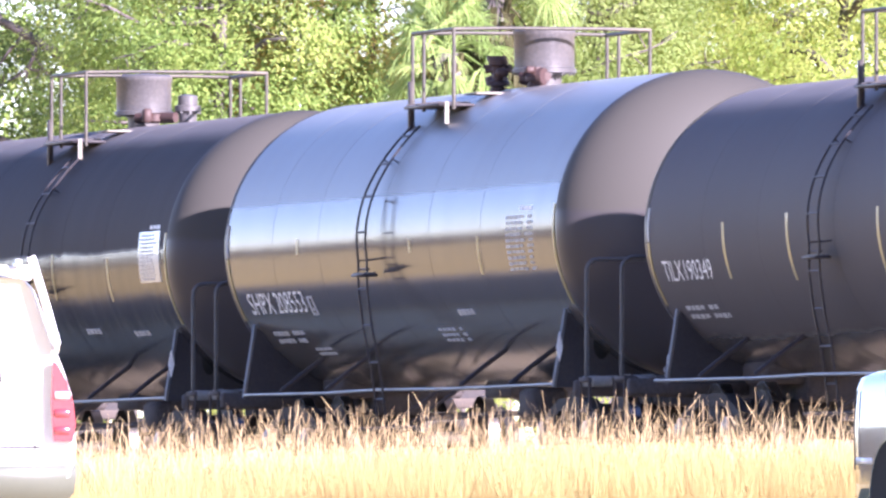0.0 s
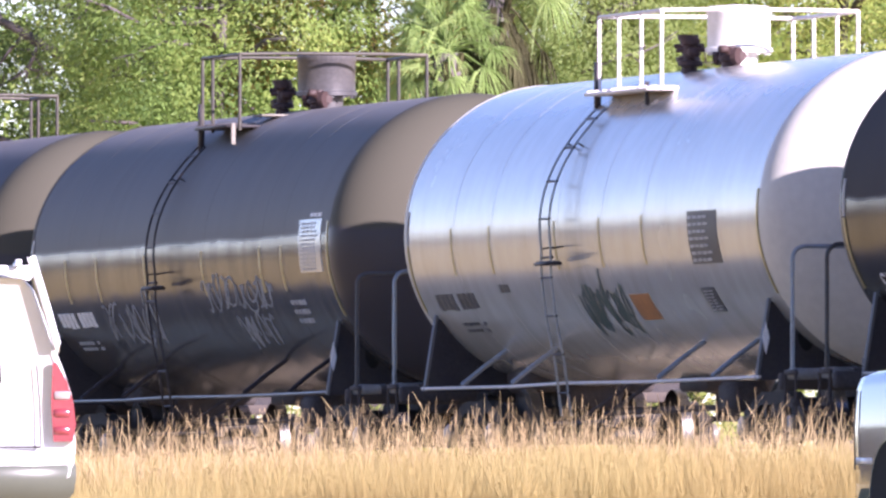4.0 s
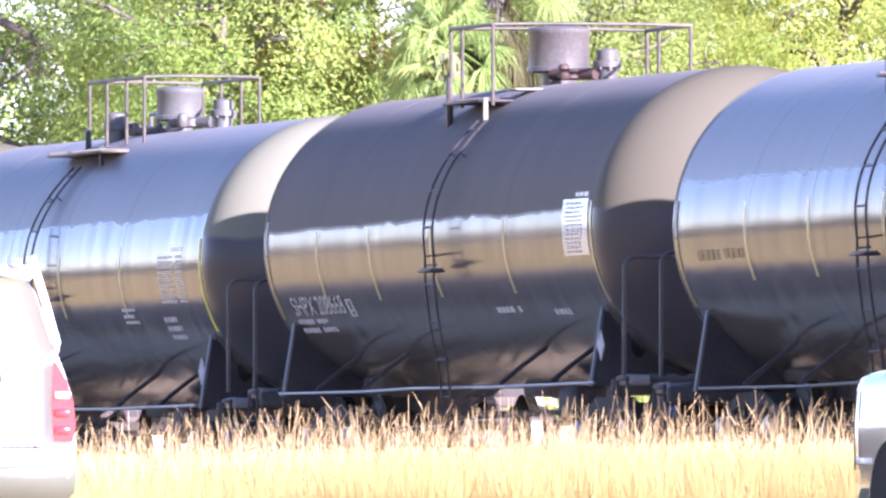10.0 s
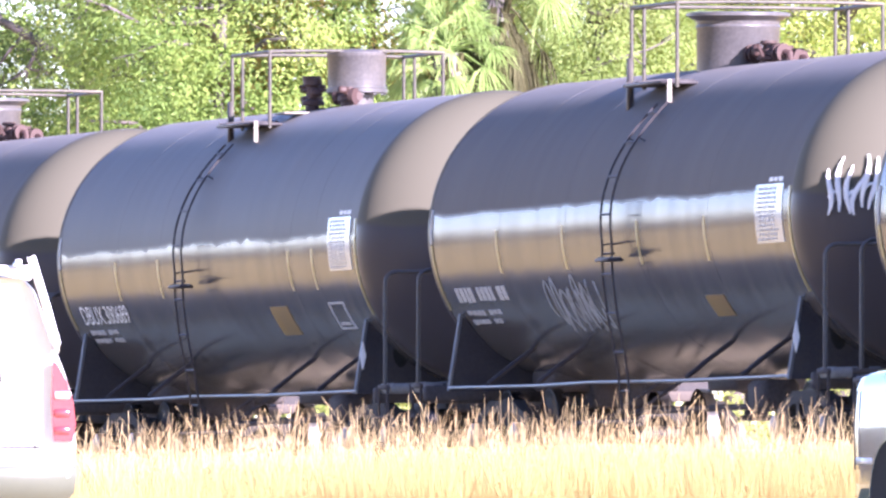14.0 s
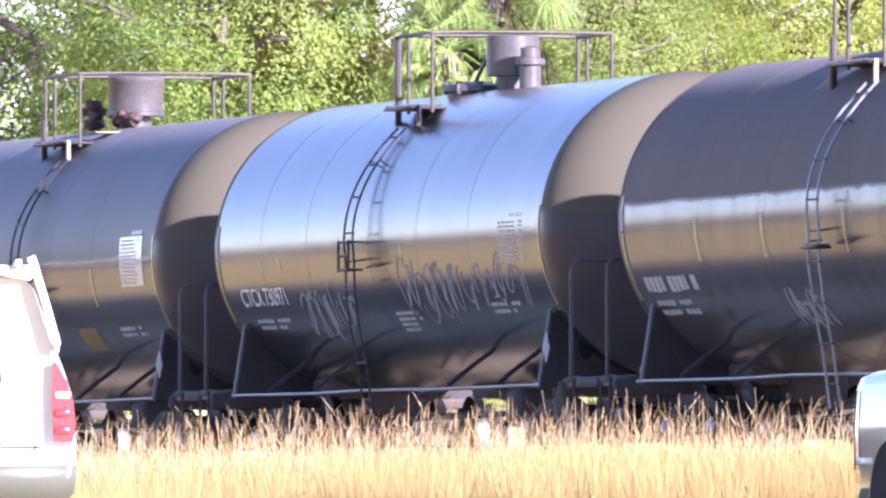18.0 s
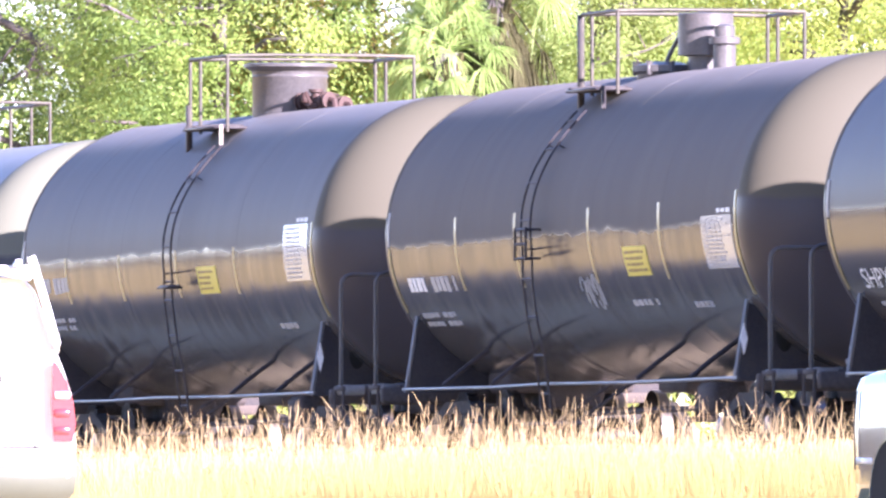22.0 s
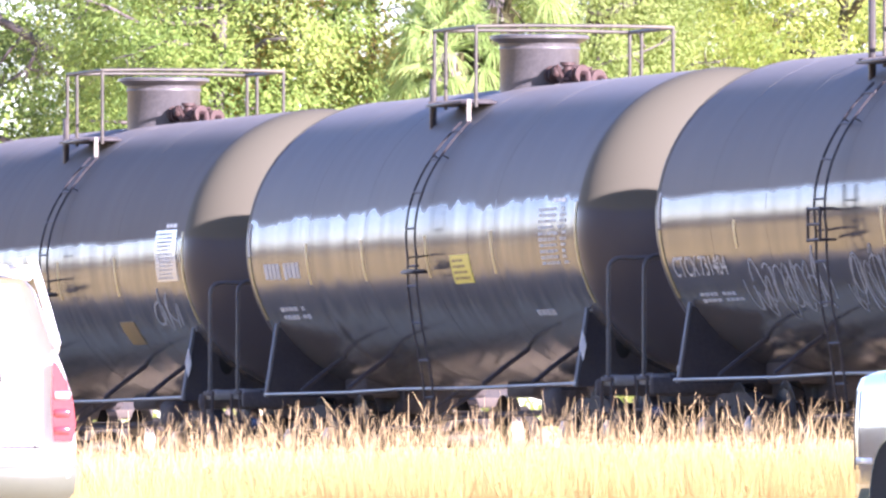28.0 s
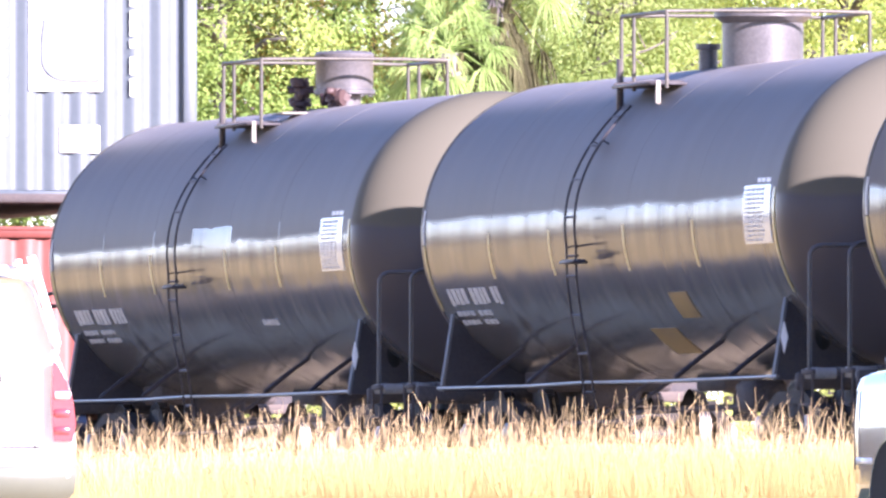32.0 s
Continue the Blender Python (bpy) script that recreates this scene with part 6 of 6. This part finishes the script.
def tree(x, y, height, spread, mat, label, seed, clumps=760, per=140, leaf=0.072, low=0.25, open_crown=0.0, bare=None, twigs=4):
    rng = np.random.default_rng(seed)
    rnd = random.Random(seed)
    z0 = ground_height(x, y)
    root = thing("broadleaf_tree", label, "tree", "trees behind the track", at=pose(x, y, z0))
    s = Shape()
    back = spread * 0.75
    trunk = [(0, back, -0.1), (0.08, back, height * 0.2), (-0.05, back * 0.9, height * 0.45), (0.1, back * 0.7, height * 0.75), (0.1, 0.3, height * 0.92)]
    s.tube(trunk, [0.26, 0.2, 0.09, 0.035, 0.01], 10)
    part("trunk", s.made("trunk", M_BARK, True), root)
    if bare:
        path = [Vector((0, -0.2, height * 0.5))] + [Vector((a, -3.3, b)) for a, b in bare]
        part("limb", Shape().tube(path, [0.10, 0.085, 0.07, 0.055, 0.04], 8).made("limb", M_BARK, True), root, "bare grey limb")
        for j, (ua, ub, la, lb) in enumerate(((0.2, 0.55, -0.5, 0.3), (0.45, 0.95, -0.35, -0.42), (0.6, 1.1, -0.2, 0.45), (0.75, 0.3, -0.55, -0.1), (0.3, 0.2, -0.2, -0.5))):
            p0 = Vector((bare[0][0] + (bare[-1][0] - bare[0][0]) * ua, -3.3, bare[0][1] + (bare[-1][1] - bare[0][1]) * ua))
            twig = [p0, p0 + Vector((la * 0.5, 0.05, lb * 0.4)), p0 + Vector((la, 0.1, lb))]
            part("limb", Shape().tube(twig, [0.032, 0.024, 0.012], 6).made("limb", M_BARK, True), root)
    for k in range(16):
        h = height * rnd.uniform(0.22, 0.85)
        t = k * 2.4 + rnd.random()
        reach = spread * rnd.uniform(0.55, 1.0) * (1 - 0.45 * (h / height) ** 2)
        q = [Vector((0, back * 0.7, h))]
        for j in range(1, 5):
            u = j / 4
            q.append(Vector((math.cos(t) * reach * u + rnd.uniform(-0.2, 0.2), math.sin(t) * reach * u + rnd.uniform(-0.2, 0.2), h + reach * (0.55 * u - 0.25 * u * u) + rnd.uniform(-0.15, 0.15))))
        part("limb", Shape().tube(q, [0.085, 0.065, 0.045, 0.03, 0.012], 7).made("limb", M_BARK, True), root)
    for k in range(twigs):   # thin bare branches among the outer leaves
        a, h = rnd.uniform(-0.85, 0.85) * spread, height * rnd.uniform(0.46, 0.72)
        p0 = Vector((a, -0.72 * math.sqrt(max(0.1, spread ** 2 - a * a)), h))
        lean, rise = rnd.choice((-1, 1)) * rnd.uniform(0.5, 1.3), rnd.uniform(-0.5, 0.7)
        q = [p0, p0 + Vector((lean * 0.35, -0.12, rise * 0.2 + 0.08)), p0 + Vector((lean * 0.7, -0.2, rise * 0.62)), p0 + Vector((lean, -0.25, rise))]
        s = Shape().tube(q, [0.026, 0.021, 0.015, 0.006], 6)
        for j in range(4):
            m = q[1].lerp(q[3], j / 4)
            s.tube([m, m + Vector((rnd.uniform(-0.3, 0.3), -0.05, rnd.uniform(-0.25, 0.35)))], [0.014, 0.005], 5)
        part("limb", s.made("limb", M_BARK, True), root)
    c = []
    while len(c) < clumps:
        u = rng.normal(size=3)
        u /= np.linalg.norm(u)
        rr = rng.uniform(0.35, 1.0) ** 0.45
        p = np.array([u[0] * spread * rr, u[1] * spread * rr, height * (low + (1 - low) * 0.5) + u[2] * height * (1 - low) * 0.5 * rr])
        g = noise.noise(Vector((p[0] * 0.75 + seed * 3.1, p[1] * 0.75, p[2] * 0.75)))
        # gaps widen with distance so that they line up from the camera
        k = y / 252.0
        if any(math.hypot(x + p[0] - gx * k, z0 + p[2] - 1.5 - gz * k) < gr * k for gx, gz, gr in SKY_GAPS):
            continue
        if g > open_crown - 0.13 or (abs(p[0]) < 0.5 and p[1] < 0):
            c.append(p)
    c = np.array(c)
    v = leaf_cloud(c, rng.uniform(0.3, 0.62, len(c)), per, leaf, rng, hub=(0, 0, height * 0.55))
    part("crown", quad_mesh("crown", v, mat), root)
    return root


def palm(x, y, crown_z, seed, label, count=58, dry=18, size=1.0, droop=-0.45):
    rnd = random.Random(seed)
    z0 = ground_height(x, y)
    root = thing("cabbage_palm", label, "palm tree", at=pose(x, y, z0))
    h = crown_z - z0
    s = Shape()
    s.tube([(0, 0, -0.1), (0.06, 0, h * 0.4), (0, 0.05, h * 0.8), (0, 0, h)], [0.22, 0.19, 0.18, 0.20], 14)
    part("trunk", s.made("trunk", M_BARK, True), root)
    s = Shape()
    for k in range(40):
        t, z = k * 2.399, h - 1.6 + 1.5 * k / 40
        s.box(0.2 * math.cos(t), 0.2 * math.sin(t), z, 0.05, 0.09, 0.28, pose(0, 0, 0, 0, 22, math.degrees(t)))
    part("fibre_skirt", s.made("fibre_skirt", M_PALM_DEAD), root)
    for k in range(count):
        dead = k < dry
        t = k * 2.399 + rnd.uniform(-0.2, 0.2)
        up = rnd.uniform(-1.35, -0.8) if dead else droop + (1.3 - droop) * (k - dry) / (count - dry) + rnd.uniform(-0.15, 0.15)
        reach = size * rnd.uniform(0.6, 1.1)
        d = Vector((math.cos(t) * math.cos(up), math.sin(t) * math.cos(up), math.sin(up)))
        twist = rnd.uniform(-0.8, 0.8)
        flat_side = Vector((-math.sin(t), math.cos(t), 0))
        side = flat_side * math.cos(twist) + flat_side.cross(d) * math.sin(twist)
        base = Vector((0, 0, h - 0.1 + (0.3 * k / count)))
        hub = base + d * reach - Vector((0, 0, 0.12 * reach))
        s = Shape().tube([base, base + d * reach * 0.5 + Vector((0, 0, 0.03)), hub], [0.022, 0.017, 0.012], 5)
        nrm = side.cross(d).normalized()
        n, R, limp = 44, size * rnd.uniform(0.65, 1.05), 1.0 if dead else rnd.uniform(0.15, 1.0)
        for j in range(n):
            a = (j / (n - 1) - 0.5) * 3.5 + rnd.uniform(-0.12, 0.12)
            w = (d * math.cos(a) + side * math.sin(a)).normalized()
            cr = nrm.cross(w).normalized() * 0.0068
            L = R * (0.75 + 0.25 * math.cos(a * 0.7)) * rnd.uniform(0.6, 1.12)
            sag = limp * rnd.uniform(0.6, 1.4)
            pts = [hub + w * L * u * (1 - 0.22 * u) + nrm * 0.05 * u - Vector((0, 0, sag * L * u ** 2.2)) for u in (0.0, 0.35, 0.62, 0.84, 1.05)]
            v = []
            for q, wd in zip(pts, (0.3, 1.0, 0.85, 0.5, 0.06)):
                v += [q - cr * wd, q + nrm * 0.004, q + cr * wd]
            f = []
            for i in range(4):
                f += [(3 * i, 3 * i + 1, 3 * i + 4, 3 * i + 3), (3 * i + 1, 3 * i + 2, 3 * i + 5, 3 * i + 4)]
            s.add(v, f)
        part("frond", s.made("frond", M_PALM_DEAD if dead else M_PALM), root, "dry brown hanging frond" if dead else "")


def grass(name, label, n, x0, x1, y0, y1, h0, h1, width, seed, clump=0.35):
    """Dry grass: bent blades and seed stalks."""
    rng = np.random.default_rng(seed)
    x, y = rng.uniform(x0, x1, n), rng.uniform(y0, y1, n)
    cx, cy = rng.normal(0, 0.07, n), rng.normal(0, 0.07, n)
    gx, gy = np.round(x / clump) * clump, np.round(y / clump) * clump
    jitter = np.sin(gx * 12.9898 + gy * 78.233) * 43758.5453
    jitter -= np.floor(jitter)
    x = np.where(jitter > 0.72, gx + cx * 2 + (jitter - 0.5) * 0.3, x)
    y = np.where(jitter > 0.72, gy + cy * 2, y)
    if width > 0.01:   # coarse blades are left out of the camera's view
        keep = (np.abs(x) > 5) | (y < 60)
        x, y, jitter, n = x[keep], y[keep], jitter[keep], int(keep.sum())
    tall = rng.random(n) < 0.04
    h = rng.uniform(h0, h1, n) * (0.75 + 0.5 * jitter) * np.where(tall, 1.45, 1.0)
    z = np.array([ground_height(a, b) for a, b in zip(x, y)])
    ang = rng.uniform(0, 2 * math.pi, n)
    lean = rng.uniform(0.05, 0.55, n) * h * np.where(tall, 0.6, 1.0)
    dx, dy = np.cos(ang) * lean, np.sin(ang) * lean
    face = rng.uniform(0, math.pi, n)
    wx, wy = np.cos(face) * width, np.sin(face) * width
    k = np.where(tall, 0.55, 1.0)
    wx, wy = wx * k, wy * k
    base, mid, tip = np.stack([x, y, z - 0.02], 1), np.stack([x + dx * 0.35, y + dy * 0.35, z + h * 0.6], 1), np.stack([x + dx, y + dy, z + h], 1)
    w = np.stack([wx, wy, 0 * wx], 1)
    v = np.stack([base - w, base + w, mid + w * 0.8, mid - w * 0.8, mid - w * 0.8, mid + w * 0.8, tip + w * 0.25, tip - w * 0.25], 1).reshape(-1, 3)
    if width < 0.01:   # fine blades: one tapering piece each
        v = np.stack([base - w, base + w, tip + w * 0.35, tip - w * 0.35], 1).reshape(-1, 3)
    ob = new(name, quad_mesh(name, v, M_BLADE))
    tagged(ob, label, "grass", kind="stuff")


def seed_stalks(n, x0, x1, y0, y1, seed):
    rng = np.random.default_rng(seed)
    s_v = []
    for i in range(n):
        x, y = rng.uniform(x0, x1), rng.uniform(y0, y1)
        z, h = ground_height(x, y), rng.uniform(0.24, 0.44) + 0.42 * rng.random() ** 3
        a, ln = rng.uniform(0, 6.28), rng.uniform(0.02, 0.95) ** 1.4 * h
        top = np.array([x + math.cos(a) * ln, y + math.sin(a) * ln, z + h])
        b = np.array([x, y, z])
        m = b * 0.45 + top * 0.55 + np.array([0, 0, 0.02])
        turn = rng.uniform(0.35, 1.2) * (1 if i % 4 else -1)
        e = np.array([math.cos(turn), math.sin(turn), 0])
        for p, q, w, w2 in ((b, m, 0.0022, 0.0019), (m, top, 0.0019, 0.0011)):
            s_v += [p - e * w, p + e * w, q + e * w2, q - e * w2]
        if i % 3 == 0:
            t0, d = top - (top - m) * 0.3, (top - m) * 0.3
            s_v += [t0 - e * 0.005, t0 + e * 0.005, t0 + d + e * 0.0015, t0 + d - e * 0.0015]
    ob = new("grass_seed_stalks", quad_mesh("grass_seed_stalks", np.array(s_v), M_STALK))
    tagged(ob, "tall pale seed stalks of dry grass", "grass", kind="stuff")


def far_woods():
    """Low woods in the distance, all round."""
    rng = np.random.default_rng(77)
    c = []
    for k in range(2600):
        a = rng.uniform(0, 2 * math.pi)
        r = rng.uniform(520, 700)
        hgt = 10 + 3 * math.sin(a * 9) + 2 * math.sin(a * 23)
        c.append((r * math.sin(a), 150 + r * math.cos(a), rng.uniform(0.5, hgt)))
    v = leaf_cloud(np.array(c), rng.uniform(2.5, 5.0, len(c)), 26, 2.6, rng)
    ob = new("far_woods", quad_mesh("far_woods", v, M_LEAF_FAR))
    tagged(ob, "low green woods along the horizon", "woods", kind="stuff")


def scrub_belt():
    """Unseen trees well off the track, added for the shells to reflect."""
    rng = np.random.default_rng(78)
    c = []
    for k in range(2200):
        s = -330 - 330 * rng.random()
        top = 4.4 + 0.9 * math.sin(s * 0.05) + 0.8 * math.sin(s * 0.17 + 1)
        p = on_track(s, 0, rng.uniform(-78, -62))
        c.append((p.x, p.y, 0.3 + top * rng.random() ** 0.8))
    v = leaf_cloud(np.array(c), rng.uniform(1.2, 2.2, len(c)), 22, 1.1, rng)
    ob = new("scrub_belt", quad_mesh("scrub_belt", v, M_SCRUB))
    tagged(ob, "unseen belt of scrub trees, added for the shells to reflect", "woods", kind="stuff")


def undergrowth():
    """Low bushes between the track and the trees."""
    rng = np.random.default_rng(79)
    c = np.stack([rng.uniform(-8, 9, 700), rng.uniform(218, 244, 700), 1.5 + 2.4 * rng.random(700) ** 1.3], 1)
    v = leaf_cloud(c, rng.uniform(0.35, 0.7, len(c)), 70, 0.10, rng)
    ob = new("undergrowth", quad_mesh("undergrowth", v, M_LEAF_LIME))
    tagged(ob, "low yellow-green bushes at the foot of the trees", "bushes", kind="stuff")


# ---- the order of building ----
build_train()
build_well_car()
build_van()
build_car()
palm(0.66, 236.0, 8.5, 3, "cabbage palm with fan fronds and brown hanging skirt", 88, 60, 0.8, 0.0)
palm(0.06, 235.2, 7.78, 8, "smaller cabbage palm with bright drooping fronds", 52, 6, 0.64, -0.7)
tree(-4.9, 252.0, 13.0, 2.9, M_LEAF_DARK, "dense green broadleaf tree with bare inner branches", 1, per=130, leaf=0.079, open_crown=0.1, bare=((-0.15, 6.45), (-0.5, 6.7), (-1.0, 6.98), (-1.6, 7.25)), twigs=30)
tree(-3.0, 246.0, 12.0, 2.6, M_LEAF_GREEN, "dense green broadleaf tree beside the track", 2, per=130, leaf=0.079)
tree(-1.0, 249.0, 11.6, 2.0, M_LEAF_RUST, "broadleaf tree with turning orange leaves", 4, per=130, leaf=0.079)
tree(2.6, 250.0, 12.5, 2.8, M_LEAF_LIME, "sunlit yellow-green broadleaf tree", 5, per=130, leaf=0.079, open_crown=-0.2)
tree(2.05, 244.0, 11.0, 1.35, M_LEAF_PALE, "pale green broadleaf tree behind the palms", 12, open_crown=-0.3, twigs=2)
tree(5.4, 246.0, 12.0, 3.0, M_LEAF_LIME, "sunlit yellow-green broadleaf tree with thin twigs", 6, per=130, leaf=0.079, open_crown=-0.1)
tree(4.2, 262.0, 14.0, 4.2, M_LEAF_GREEN, "tall green broadleaf tree behind the first row", 9, clumps=600, per=75, leaf=0.15)
tree(-7.0, 268.0, 14.0, 4.2, M_LEAF_GREEN, "tall green broadleaf tree behind the first row", 10, clumps=600, per=75, leaf=0.15)
tree(-1.9, 270.0, 10.9, 3.4, M_LEAF_LIME, "lower broadleaf tree behind the palms", 11, clumps=560, per=75, leaf=0.15)
tree(5.9, 274.0, 15.0, 4.0, M_LEAF_LIME, "tall yellow-green broadleaf tree farther behind", 13, clumps=620, per=75, leaf=0.15)
grass("dry_grass", "thick dry golden grass on the bank", 420000, -4.8, 4.8, 128, 158, 0.12, 0.37, 0.0020, 21)
grass("dry_grass_wide", "thinner dry golden grass over the field", 60000, -45, 45, 60, 175, 0.12, 0.3, 0.014, 22, 0.8)
seed_stalks(11000, -5, 5, 132, 156, 23)
far_woods()
scrub_belt()
undergrowth()
shadow_strip()
build_track()


def motions():
    """The train rolls by at a steady speed; its wheels turn with it."""
    times = range(-1, 34)
    for ob, s0 in TRAIN:
        walk(ob, [(t, Matrix.Translation(on_track(s0 + SPEED * t)) @ pose(0, 0, 0, 0, 0, HEADING)) for t in times])
    first = {}
    for ob, ax in WHEELSETS:
        if ax not in first:
            step = math.degrees(SPEED / FPS / 0.457)
            walk(ob, [(k / FPS, pose(ax, 0, 0.457, 0, step * k, 0)) for k in range(0, 32 * FPS + 1)])
            first[ax] = ob
        else:
            src = first[ax].animation_data
            ob.rotation_mode = "QUATERNION"
            keys = ob.animation_data_create()
            keys.action = src.action
            keys.action_slot = src.action_slot


motions()
